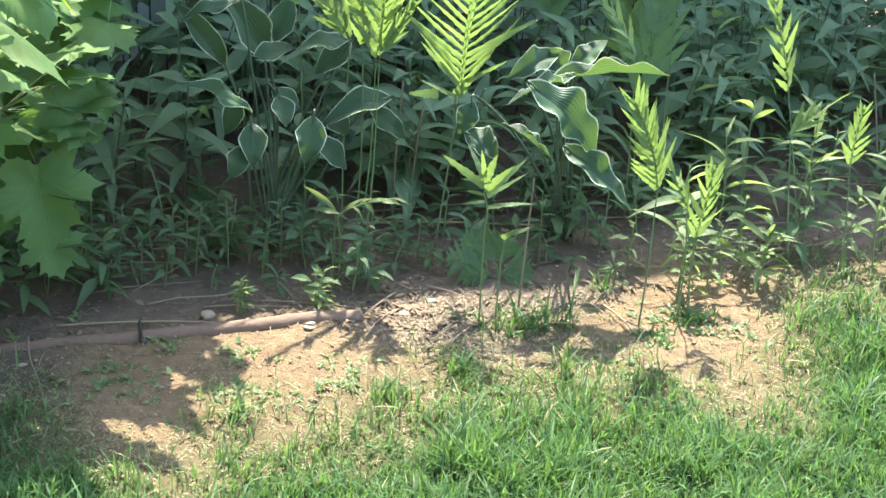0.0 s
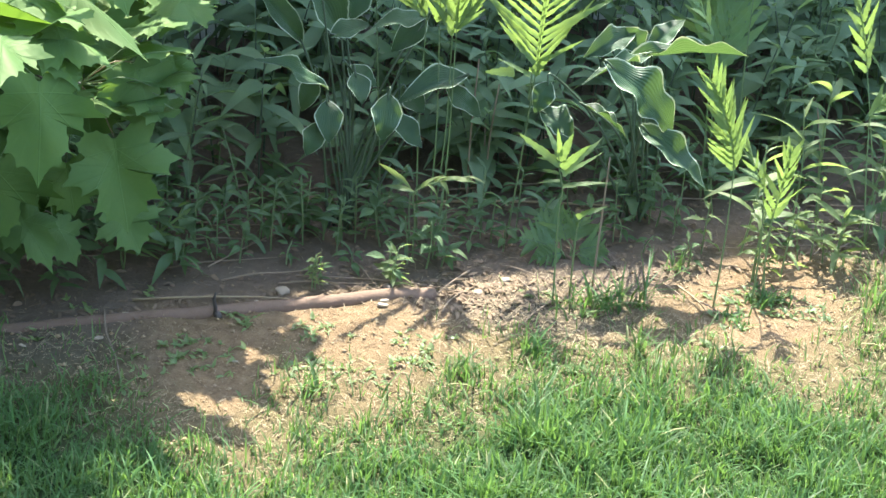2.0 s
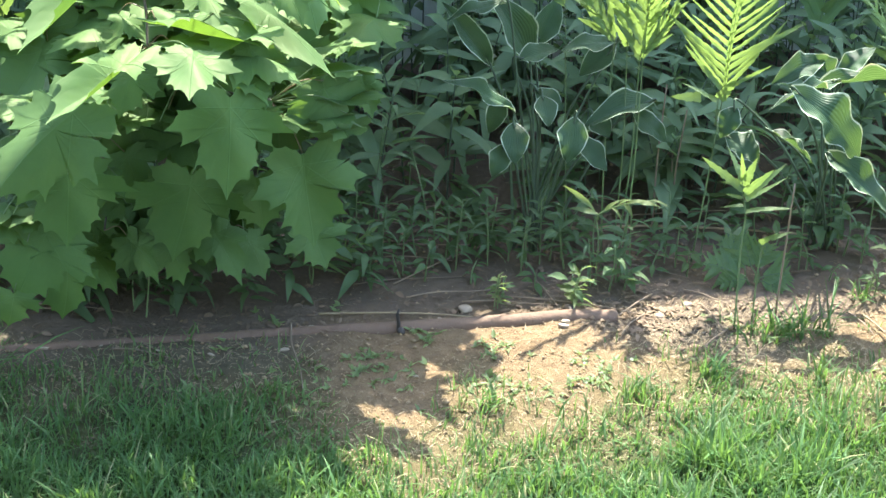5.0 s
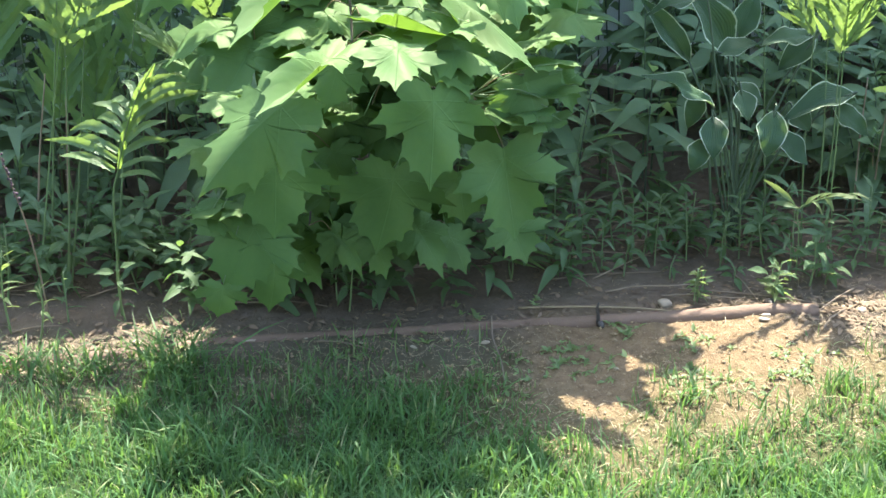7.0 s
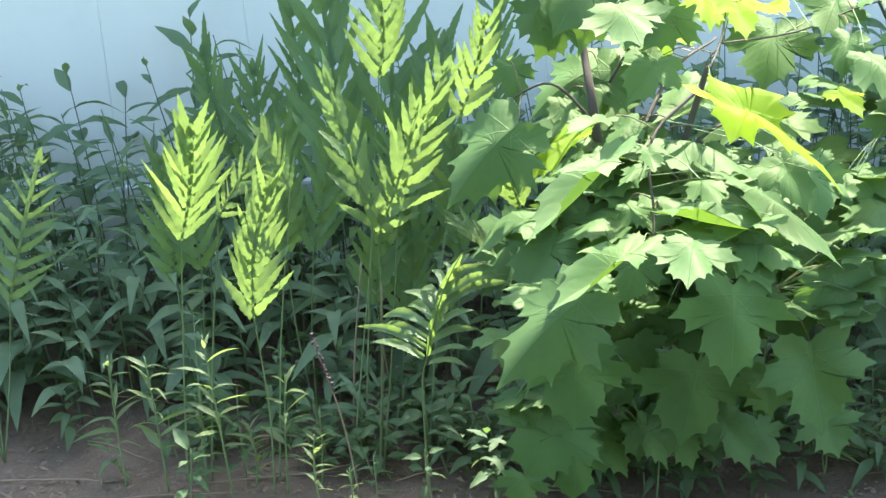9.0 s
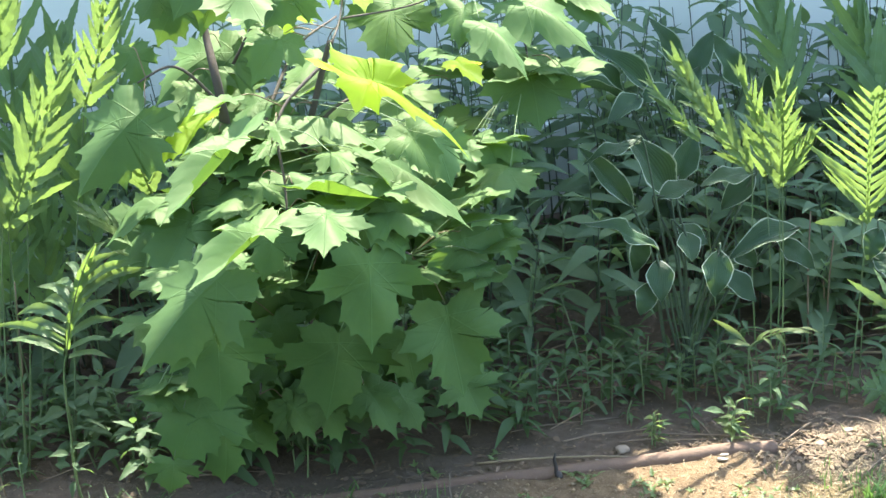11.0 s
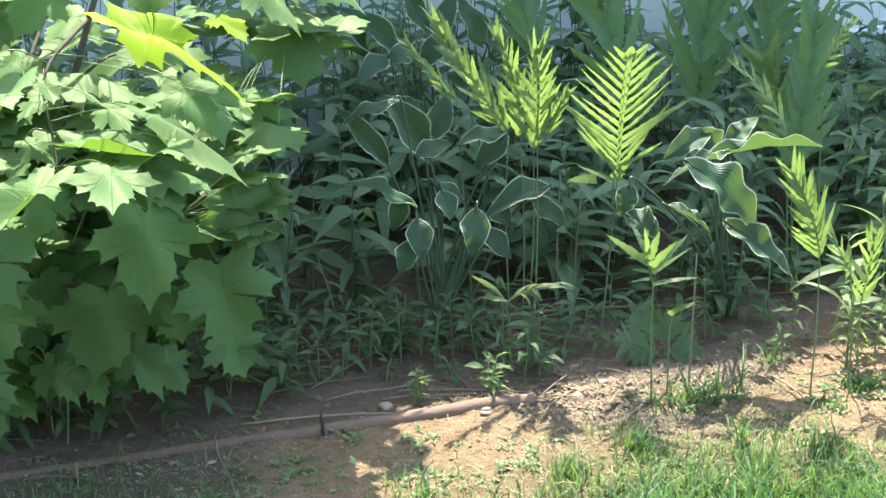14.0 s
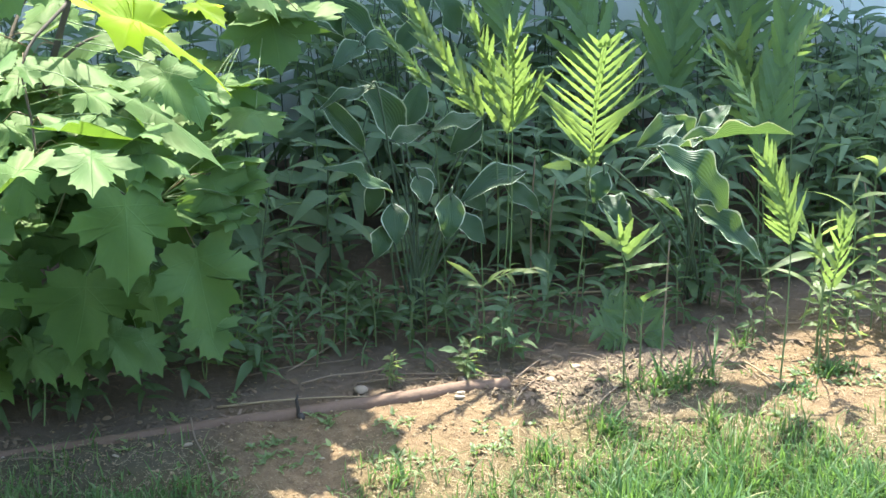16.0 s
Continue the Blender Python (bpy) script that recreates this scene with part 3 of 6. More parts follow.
def maple_leaf(base, tip, width, face, young=False):
    me = rng.choice(MAPLE_YOUNG_MESHES if young else MAPLE_MESHES[:4] if face < 0.2 else MAPLE_MESHES)
    leaf = part("leaf", me, maple, set_leaf(base, tip, width, face, rng.uniform(-9, 9)))
    if face < 0.4:
        OUTER.append(leaf)
    elif face > 0.58:
        HANGING.append(leaf)
    base = Vector(base)
    node = min(NODES, key=lambda p: (p - base).length + max(0, base.z - p.z) * 0.6)
    mid = (base + node) / 2 + Vector((0, 0, 0.012)) + (base - node) * 0.1
    line = bend([node, mid, base], 5)
    v, f = tube(line, taper(len(line), 0.0010, 0.0007), 5)
    part("leaf_stalk", mesh_of("leaf_stalk", v, f, STALK_RED if (base - node).length < 0.09 else STEM), leaf)


maple_leaf((-0.942, 2.690, 0.697), (-1.018, 2.620, 0.630), 0.142, 0.42)
maple_leaf((-0.838, 2.610, 0.738), (-0.877, 2.540, 0.694), 0.107, 0.41)
maple_leaf((-0.803, 2.680, 0.681), (-0.849, 2.610, 0.656), 0.100, 0.05)
maple_leaf((-0.868, 2.580, 0.644), (-0.912, 2.530, 0.615), 0.081, 0.10)
maple_leaf((-0.822, 2.650, 0.812), (-0.866, 2.590, 0.753), 0.115, 0.42)
maple_leaf((-1.033, 2.700, 0.781), (-1.070, 2.640, 0.722), 0.125, 0.45)
maple_leaf((-0.800, 2.740, 0.632), (-0.881, 2.650, 0.624), 0.107, 0.05)
maple_leaf((-0.820, 2.550, 0.628), (-0.654, 2.510, 0.616), 0.118, -0.28)
maple_leaf((-0.802, 2.440, 0.651), (-0.774, 2.390, 0.635), 0.053, 0.10)
maple_leaf((-0.812, 2.440, 0.620), (-0.832, 2.390, 0.607), 0.042, 0.20)
maple_leaf((-0.685, 2.330, 0.648), (-0.636, 2.270, 0.647), 0.059, -0.10)
maple_leaf((-0.877, 2.470, 0.678), (-0.920, 2.410, 0.677), 0.082, -0.30)
maple_leaf((-0.607, 2.440, 0.652), (-0.550, 2.390, 0.604), 0.088, 0.35)
maple_leaf((-0.839, 2.440, 0.562), (-0.785, 2.410, 0.540), 0.049, 0.30)
maple_leaf((-0.810, 2.220, 0.516), (-0.913, 2.100, 0.414), 0.149, 0.62)
maple_leaf((-0.864, 2.280, 0.394), (-0.859, 2.250, 0.274), 0.159, 0.85)
maple_leaf((-0.908, 2.310, 0.277), (-0.938, 2.240, 0.186), 0.168, 0.75)
maple_leaf((-0.953, 2.270, 0.183), (-0.956, 2.250, 0.133), 0.085, 0.85)
maple_leaf((-0.914, 2.380, 0.186), (-0.914, 2.360, 0.085), 0.104, 0.85)
maple_leaf((-0.736, 2.440, 0.323), (-0.758, 2.410, 0.185), 0.170, 0.85)
maple_leaf((-0.642, 2.330, 0.501), (-0.632, 2.280, 0.364), 0.147, 0.85)
maple_leaf((-0.579, 2.480, 0.358), (-0.547, 2.450, 0.214), 0.156, 0.85)
maple_leaf((-0.563, 2.530, 0.455), (-0.519, 2.500, 0.360), 0.135, 0.75)
maple_leaf((-0.660, 2.520, 0.292), (-0.642, 2.500, 0.210), 0.130, 0.85)
maple_leaf((-0.845, 2.490, 0.413), (-0.836, 2.460, 0.289), 0.164, 0.80)
maple_leaf((-0.774, 2.520, 0.404), (-0.755, 2.490, 0.295), 0.156, 0.80)
maple_leaf((-0.843, 2.450, 0.341), (-0.810, 2.430, 0.292), 0.095, 0.80)
maple_leaf((-0.643, 2.180, 0.620), (-0.617, 2.080, 0.598), 0.100, 0.12)
maple_leaf((-0.637, 2.400, 0.558), (-0.598, 2.360, 0.468), 0.068, 0.60)
maple_leaf((-0.771, 2.400, 0.573), (-0.599, 2.370, 0.576), 0.122, -0.45)
maple_leaf((-0.672, 2.460, 0.601), (-0.504, 2.410, 0.515), 0.098, -0.40)
maple_leaf((-0.804, 2.340, 0.677), (-0.886, 2.160, 0.611), 0.088, -0.18)
maple_leaf((-0.742, 2.250, 0.576), (-0.809, 2.070, 0.558), 0.082, -0.18)
maple_leaf((-0.786, 2.350, 0.523), (-0.787, 2.290, 0.470), 0.085, 0.55)
maple_leaf((-0.929, 2.520, 0.528), (-0.969, 2.480, 0.411), 0.165, 0.60)
maple_leaf((-0.951, 2.540, 0.631), (-1.005, 2.440, 0.590), 0.078, -0.25, True)
maple_leaf((-1.022, 2.480, 0.663), (-1.113, 2.380, 0.558), 0.158, 0.55)
maple_leaf((-0.977, 2.690, 0.693), (-1.073, 2.610, 0.633), 0.157, 0.40)
maple_leaf((-0.727, 2.820, 0.740), (-0.720, 2.720, 0.660), 0.153, 0.35)
maple_leaf((-0.574, 2.690, 0.763), (-0.571, 2.630, 0.713), 0.076, 0.30)
maple_leaf((-0.543, 2.650, 0.748), (-0.444, 2.560, 0.705), 0.079, 0.05)
maple_leaf((-0.512, 2.820, 0.618), (-0.483, 2.760, 0.537), 0.156, 0.55)
maple_leaf((-0.517, 2.760, 0.753), (-0.370, 2.680, 0.712), 0.113, 0.08)
maple_leaf((-0.664, 2.320, 0.776), (-0.459, 2.260, 0.705), 0.094, -0.16, True)
maple_leaf((-0.772, 2.760, 0.539), (-0.851, 2.700, 0.540), 0.129, -0.40)
maple_leaf((-0.606, 2.550, 0.614), (-0.555, 2.490, 0.543), 0.109, 0.45)
maple_leaf((-0.566, 2.600, 0.567), (-0.536, 2.560, 0.550), 0.053, 0.30)
maple_leaf((-0.632, 2.580, 0.489), (-0.584, 2.550, 0.415), 0.146, 0.70)
maple_leaf((-0.670, 2.480, 0.526), (-0.702, 2.450, 0.442), 0.137, 0.80)
maple_leaf((-1.011, 2.620, 0.658), (-0.953, 2.550, 0.627), 0.067, 0.20)
maple_leaf((-0.530, 2.650, 0.421), (-0.503, 2.620, 0.362), 0.054, 0.70)
maple_leaf((-0.622, 2.780, 0.646), (-0.562, 2.720, 0.645), 0.062, -0.30, True)
maple_leaf((-0.788, 2.560, 0.406), (-0.817, 2.540, 0.317), 0.132, 0.80)
maple_leaf((-0.887, 2.500, 0.407), (-0.927, 2.480, 0.317), 0.131, 0.80)
maple_leaf((-0.932, 2.630, 0.864), (-0.939, 2.540, 0.769), 0.145, 0.55)
maple_leaf((-0.621, 2.790, 0.790), (-0.624, 2.720, 0.749), 0.097, 0.30)
maple_leaf((-0.813, 3.070, 0.745), (-0.621, 3.030, 0.730), 0.130, -0.35, True)
maple_leaf((-0.503, 2.880, 0.760), (-0.359, 2.800, 0.711), 0.093, -0.05)
maple_leaf((-0.883, 2.670, 0.874), (-0.878, 2.610, 0.801), 0.112, 0.50)
maple_leaf((-0.623, 2.970, 0.699), (-0.647, 2.950, 0.754), 0.083, 0.20)
maple_leaf((-0.802, 2.710, 0.778), (-0.829, 2.690, 0.834), 0.060, 0.40, True)
maple_leaf((-0.816, 2.800, 0.750), (-0.771, 2.790, 0.805), 0.075, 0.40, True)
maple_leaf((-0.940, 2.750, 0.736), (-0.947, 2.720, 0.711), 0.054, 0.10, True)
maple_leaf((-0.947, 2.637, 0.875), (-0.974, 2.520, 0.790), 0.194, 0.60)
maple_leaf((-0.880, 2.649, 0.823), (-0.886, 2.582, 0.752), 0.138, 0.60)
maple_leaf((-0.485, 2.886, 0.761), (-0.355, 2.795, 0.714), 0.079, 0.10)
maple_leaf((-0.677, 2.715, 0.829), (-0.535, 2.663, 0.857), 0.068, 0.05)
maple_leaf((-0.571, 2.810, 0.793), (-0.497, 2.753, 0.804), 0.094, 0.10)
maple_leaf((-0.770, 2.622, 0.834), (-0.735, 2.539, 0.810), 0.075, 0.12, True)
maple_leaf((-0.827, 2.703, 0.803), (-0.817, 2.633, 0.842), 0.069, 0.17, True)
maple_leaf((-0.689, 2.517, 0.847), (-0.649, 2.437, 0.841), 0.072, 0.17, True)
maple_leaf((-0.935, 2.732, 0.737), (-0.897, 2.650, 0.733), 0.081, 0.10)
maple_leaf((-0.736, 2.759, 0.772), (-0.686, 2.681, 0.832), 0.079, 0.10, True)
maple_leaf((-0.905, 2.825, 0.713), (-0.904, 2.708, 0.707), 0.099, 0.10, True)
maple_leaf((-1.068, 2.559, 0.731), (-1.043, 2.526, 0.675), 0.069, 0.60)
maple_leaf((-0.864, 2.497, 0.844), (-0.791, 2.407, 0.813), 0.115, 0.14)
maple_leaf((-1.047, 2.642, 0.800), (-1.066, 2.592, 0.758), 0.079, 0.60)
maple_leaf((-1.017, 2.557, 0.865), (-1.021, 2.460, 0.875), 0.067, 0.14)

# outer leaves meant to show as sunlit: filler leaves in their sun are left out
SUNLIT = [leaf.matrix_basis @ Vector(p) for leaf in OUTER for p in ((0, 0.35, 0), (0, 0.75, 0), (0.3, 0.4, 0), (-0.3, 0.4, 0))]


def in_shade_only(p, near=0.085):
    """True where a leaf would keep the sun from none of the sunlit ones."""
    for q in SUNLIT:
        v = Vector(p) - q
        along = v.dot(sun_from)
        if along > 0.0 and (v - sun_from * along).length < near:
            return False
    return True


# flat leaves added inside the crown to keep the sun off the hanging front ones
for leaf in HANGING:
    for u, v in ((0, 0.3), (0, 0.7), (0.3, 0.4), (-0.3, 0.4)):
        for reach in (0.12, 0.20, 0.30):
            p = leaf.matrix_basis @ Vector((u, v, 0)) + sun_from * (reach + rng.uniform(-0.03, 0.05)) + Vector((rng.uniform(-0.02, 0.02), 0.0, 0.0))
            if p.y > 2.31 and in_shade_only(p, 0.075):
                a = rng.uniform(0, 2 * math.pi)
                way = Vector((math.cos(a), math.sin(a), -0.1)) * 0.052
                maple_leaf(p - way, p + way, 0.115, 0.0)
                break


# leaves added for their shade inside the crown and at its back, on twigs of their own
INNER = []
for root, end, rise in (((-0.90, 2.62, 0.45), (-0.97, 2.82, 0.60), 0.04), ((-0.88, 2.60, 0.50), (-0.72, 2.84, 0.58), 0.05), ((-0.84, 2.58, 0.42), (-0.63, 2.70, 0.46), 0.04),
                        ((-0.90, 2.58, 0.55), (-0.86, 2.92, 0.68), 0.05), ((-0.89, 2.58, 0.40), (-0.86, 2.44, 0.46), 0.03), ((-0.86, 2.58, 0.40), (-0.66, 2.46, 0.44), 0.03),
                        ((-0.84, 2.58, 0.45), (-0.67, 2.78, 0.52), 0.04), ((-0.92, 2.60, 0.40), (-1.00, 2.60, 0.46), 0.02),
                        ((-0.86, 2.60, 0.36), (-0.80, 2.72, 0.44), 0.03), ((-0.86, 2.60, 0.34), (-0.66, 2.62, 0.40), 0.03)):
    line = bend([root, Vector(root).lerp(Vector(end), 0.5) + UP * rise, end], 6)
    v, f = tube(line, taper(len(line), 0.0038, 0.0018), 7)
    part("branch", mesh_of("branch", v, f, BARK), maple)
    NODES += line
    INNER += line[4:]
for k in range(150):
    node = rng.choice(INNER)
    a = rng.uniform(0, 2 * math.pi)
    base = node + Vector((math.cos(a) * 0.07, math.sin(a) * 0.06, rng.uniform(-0.05, 0.03)))
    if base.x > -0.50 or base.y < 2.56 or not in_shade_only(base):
        continue
    tip = base + Vector((math.cos(a) * 0.7, math.sin(a) * 0.7 - 0.3, rng.uniform(-0.9, -0.2))).normalized() * rng.uniform(0.11, 0.15)
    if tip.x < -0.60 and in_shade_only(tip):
        maple_leaf(base, tip, rng.uniform(0.12, 0.17), 0.15)


# a layer of flat leaves added under the top ones to shade the low leaves
for root, end in (((-0.90, 2.58, 0.50), (-0.98, 2.48, 0.52)), ((-0.86, 2.56, 0.48), (-0.84, 2.50, 0.52)), ((-0.82, 2.55, 0.46), (-0.70, 2.57, 0.49)),
                  ((-0.80, 2.56, 0.45), (-0.66, 2.62, 0.45)), ((-0.88, 2.58, 0.54), (-0.84, 2.66, 0.58))):
    line = bend([root, Vector(root).lerp(Vector(end), 0.5) + UP * 0.02, end], 6)
    v, f = tube(line, taper(len(line), 0.0034, 0.0016), 7)
    part("branch", mesh_of("branch", v, f, BARK), maple)
    NODES += line
    for k in range(9):
        node = line[2 + k]
        a = k * 2.4 + rng.uniform(-0.4, 0.4)
        base = node + Vector((math.cos(a) * 0.06, max(math.sin(a), -0.3) * 0.06, rng.uniform(-0.05, 0.0)))
        tip = base + Vector((math.cos(a), max(math.sin(a), -0.5), rng.uniform(-0.5, -0.1))).normalized() * rng.uniform(0.11, 0.14)
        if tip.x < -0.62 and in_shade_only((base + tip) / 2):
            maple_leaf(base, tip, rng.uniform(0.13, 0.17), 0.05)


# flat leaves added at the back of the crown to shade the soil and low leaves
for x, y, z in ((-0.67, 2.90, 0.60), (-0.58, 2.914, 0.60), (-0.53, 2.92, 0.61), (-0.495, 2.93, 0.60), (-0.47, 2.85, 0.62), (-0.64, 2.91, 0.63), (-0.52, 2.81, 0.62),
                (-0.671, 2.831, 0.360), (-0.60, 2.85, 0.68), (-0.62, 2.80, 0.69), (-0.50, 2.75, 0.69), (-0.54, 2.69, 0.68), (-0.48, 2.74, 0.71), (-0.57, 2.74, 0.69),
                (-0.66, 2.75, 0.38), (-0.63, 2.68, 0.44), (-0.63, 2.60, 0.46), (-0.67, 2.62, 0.41), (-0.72, 2.72, 0.41), (-0.62, 2.60, 0.37), (-0.70, 2.66, 0.47), (-0.78, 2.62, 0.44),
                (-0.74, 2.78, 0.45), (-0.66, 2.82, 0.47), (-0.84, 2.68, 0.48), (-0.90, 2.62, 0.46), (-0.80, 2.56, 0.43), (-0.70, 2.55, 0.42), (-0.88, 2.54, 0.45)):
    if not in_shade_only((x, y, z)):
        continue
    a = rng.uniform(0, 2 * math.pi)
    reach = Vector((math.cos(a), math.sin(a), 0.05)) * 0.062
    maple_leaf(Vector((x, y, z)) - reach, Vector((x, y, z)) + reach, 0.135, 0.0)


# an unseen high side bough, added to cast shade on the bed's edge
high = [(-0.700, 3.159, 0.880), (-0.657, 3.167, 0.880), (-0.614, 3.175, 0.880), (-0.646, 3.080, 0.880), (-0.587, 3.090, 0.880), (-0.519, 3.102, 0.880), (-0.542, 3.038, 0.880), (-0.483, 3.143, 0.880), (-0.603, 3.003, 0.880), (-0.539, 3.181, 0.880), (-0.494, 3.197, 0.880), (-0.450, 3.211, 0.880), (-0.463, 3.120, 0.880), (-0.420, 3.073, 0.880), (-0.494, 3.084, 0.880)]
line = bend([Vector(trunk[-1]), Vector(trunk[-1]).lerp(Vector(high[0]), 0.5) + UP * 0.05, Vector(high[0]), Vector(high[-1])], 6)
v, f = tube(line, taper(len(line), 0.0036, 0.0014), 7)
part("branch", mesh_of("branch", v, f, BARK), maple)
NODES += line
for p in high:
    a = rng.uniform(0, 2 * math.pi)
    reach = Vector((math.cos(a), math.sin(a), 0.0)) * 0.06
    maple_leaf(Vector(p) - reach, Vector(p) + reach, 0.13, 0.0)

# small leaves added behind the low ones to block sun patches on them
for x, y, z in ((-0.633, 2.472, 0.520), (-0.900, 2.297, 0.441), (-0.820, 2.359, 0.432), (-0.644, 2.446, 0.445), (-0.916, 2.290, 0.411)):
    a = rng.uniform(0, 2 * math.pi)
    reach = Vector((math.cos(a), math.sin(a), 0.0)) * 0.045
    maple_leaf(Vector((x, y, z)) - reach, Vector((x, y, z)) + reach, 0.105, 0.0)


# low shaded leaves on shoots from the foot of the stem
for root, end in (((-0.968, 2.76, 0.11), (-0.99, 2.52, 0.12)), ((-0.968, 2.76, 0.13), (-0.84, 2.54, 0.14)), ((-0.968, 2.77, 0.12), (-0.72, 2.60, 0.13)),
                  ((-0.968, 2.75, 0.17), (-0.90, 2.50, 0.18)), ((-0.968, 2.76, 0.15), (-0.76, 2.56, 0.18)), ((-0.968, 2.76, 0.14), (-0.62, 2.68, 0.16))):
    line = bend([root, Vector(root).lerp(Vector(end), 0.5) + UP * 0.03, end], 6)
    v, f = tube(line, taper(len(line), 0.0036, 0.0014), 7)
    part("branch", mesh_of("branch", v, f, BARK), maple)
    NODES += line
    for k in range(7):
        node = line[6 + k]
        a = k * 2.4 + rng.uniform(-0.4, 0.4)
        base = node + Vector((math.cos(a) * 0.04, math.sin(a) * 0.04, rng.uniform(-0.02, 0.02)))
        tip = base + Vector((math.cos(a) * 0.6, math.sin(a) * 0.6, rng.uniform(-1.0, -0.3))).normalized() * rng.uniform(0.07, 0.10)
        tip.z = max(tip.z, 0.02)
        maple_leaf(base, tip, rng.uniform(0.085, 0.115), 0.4 if k % 2 else 0.6)


# the tip of the stem
for k in range(4):
    a = k * 1.6 + 0.6
    base = Vector(trunk[-1]) + Vector((math.cos(a) * 0.03, math.sin(a) * 0.03 + 0.03, 0.10 + 0.015 * k))
    NODES.append(Vector(trunk[-1]) + UP * (0.09 + 0.015 * k))
    maple_leaf(base, base + Vector((math.cos(a), math.sin(a), 0.5)).normalized() * 0.025, 0.025, 0.3)
v, f = tube([trunk[-1], Vector(trunk[-1]) + UP * 0.15], [0.006, 0.003], 8)
part("branch", mesh_of("branch", v, f, BARK), maple)


# ---- hostas ----
def hosta_clump(at, label):
    return thing("hosta", at, label, "hosta", "hostas in the bed")


def hosta_leaf(root, base, tip, width, face):
    leaf = part("leaf", rng.choice(HOSTA_WAVY if base[0] > 0.0 else HOSTA_MESHES), root, set_leaf(base, tip, width, face, rng.uniform(-8, 8)))
    base, ground = Vector(base), world_of(root).translation
    foot = ground + Vector((rng.uniform(-0.03, 0.03), rng.uniform(-0.03, 0.03), -0.005))
    back = (base - Vector(tip)).normalized()
    line = bend([foot, foot.lerp(base, 0.55) + Vector((0, 0.015, 0.04)), base + back * 0.02, base], 5)
    v, f = tube(line, taper(len(line), 0.0024, 0.0016), 6)
    part("leaf_stalk", mesh_of("leaf_stalk", v, f, STEM_SHADED), leaf)


hosta = hosta_clump((-0.300, 2.976, 0), "hosta with dark green leaves edged in white")
hosta_leaf(hosta, (-0.334, 3.049, 0.335), (-0.391, 3.049, 0.452), 0.069, 0.80)
hosta_leaf(hosta, (-0.315, 3.078, 0.353), (-0.286, 3.110, 0.422), 0.052, 0.80)
hosta_leaf(hosta, (-0.398, 3.004, 0.336), (-0.467, 2.978, 0.439), 0.045, 0.70)
hosta_leaf(hosta, (-0.370, 2.950, 0.451), (-0.446, 2.879, 0.455), 0.030, 0.35)
hosta_leaf(hosta, (-0.340, 2.897, 0.293), (-0.419, 2.814, 0.383), 0.039, 0.45)
hosta_leaf(hosta, (-0.323, 2.882, 0.262), (-0.313, 2.843, 0.213), 0.051, 0.85)
hosta_leaf(hosta, (-0.338, 2.866, 0.230), (-0.346, 2.831, 0.192), 0.044, 0.85)
hosta_leaf(hosta, (-0.228, 2.918, 0.267), (-0.228, 2.875, 0.210), 0.057, 0.80)
hosta_leaf(hosta, (-0.214, 2.934, 0.232), (-0.165, 2.920, 0.186), 0.045, 0.80)
hosta_leaf(hosta, (-0.122, 3.011, 0.279), (-0.213, 2.923, 0.283), 0.053, 0.45)
hosta_leaf(hosta, (-0.131, 3.018, 0.254), (-0.067, 3.011, 0.213), 0.042, 0.60)
hosta_leaf(hosta, (-0.353, 2.913, 0.294), (-0.367, 2.887, 0.241), 0.039, 0.80)
hosta_leaf(hosta, (-0.294, 2.957, 0.300), (-0.249, 2.953, 0.275), 0.041, 0.70)
hosta_leaf(hosta, (-0.193, 3.038, 0.372), (-0.262, 2.969, 0.388), 0.040, 0.40)
hosta_leaf(hosta, (-0.191, 3.060, 0.354), (-0.238, 3.021, 0.311), 0.048, 0.70)
hosta_leaf(hosta, (-0.285, 2.939, 0.294), (-0.267, 2.903, 0.263), 0.045, 0.70)
hosta_leaf(hosta, (-0.201, 2.982, 0.254), (-0.170, 2.961, 0.232), 0.045, 0.70)
hosta_leaf(hosta, (-0.328, 2.987, 0.347), (-0.271, 3.009, 0.367), 0.045, 0.50)
hosta = hosta_clump((0.201, 3.120, 0), "hosta with broad arching white-edged leaves caught by sun")
hosta_leaf(hosta, (0.184, 2.987, 0.357), (0.089, 2.888, 0.367), 0.036, 0.40)
hosta_leaf(hosta, (0.184, 3.009, 0.346), (0.360, 3.011, 0.402), 0.041, 0.40)
hosta_leaf(hosta, (0.137, 2.895, 0.366), (0.271, 2.871, 0.293), 0.064, 0.55)
hosta_leaf(hosta, (0.203, 2.888, 0.264), (0.316, 2.845, 0.196), 0.063, 0.65)
hosta_leaf(hosta, (0.106, 2.937, 0.277), (0.178, 2.910, 0.256), 0.032, 0.20)
hosta_leaf(hosta, (0.031, 2.930, 0.314), (0.013, 2.902, 0.274), 0.042, 0.80)
hosta_leaf(hosta, (0.032, 2.930, 0.265), (0.090, 2.909, 0.249), 0.053, 0.60)
hosta_leaf(hosta, (0.156, 3.062, 0.363), (0.087, 2.994, 0.355), 0.045, 0.60)
hosta_leaf(hosta, (0.182, 3.072, 0.339), (0.136, 3.055, 0.380), 0.046, 0.60)
hosta_leaf(hosta, (0.201, 3.079, 0.347), (0.254, 3.099, 0.394), 0.042, 0.60)
hosta = hosta_clump((-0.36, 3.46, 0), "hosta with upright white-edged leaves against the fence")
hosta_leaf(hosta, (-0.469, 3.383, 0.404), (-0.540, 3.356, 0.509), 0.043, 0.75)
hosta_leaf(hosta, (-0.420, 3.401, 0.405), (-0.514, 3.387, 0.519), 0.051, 0.75)
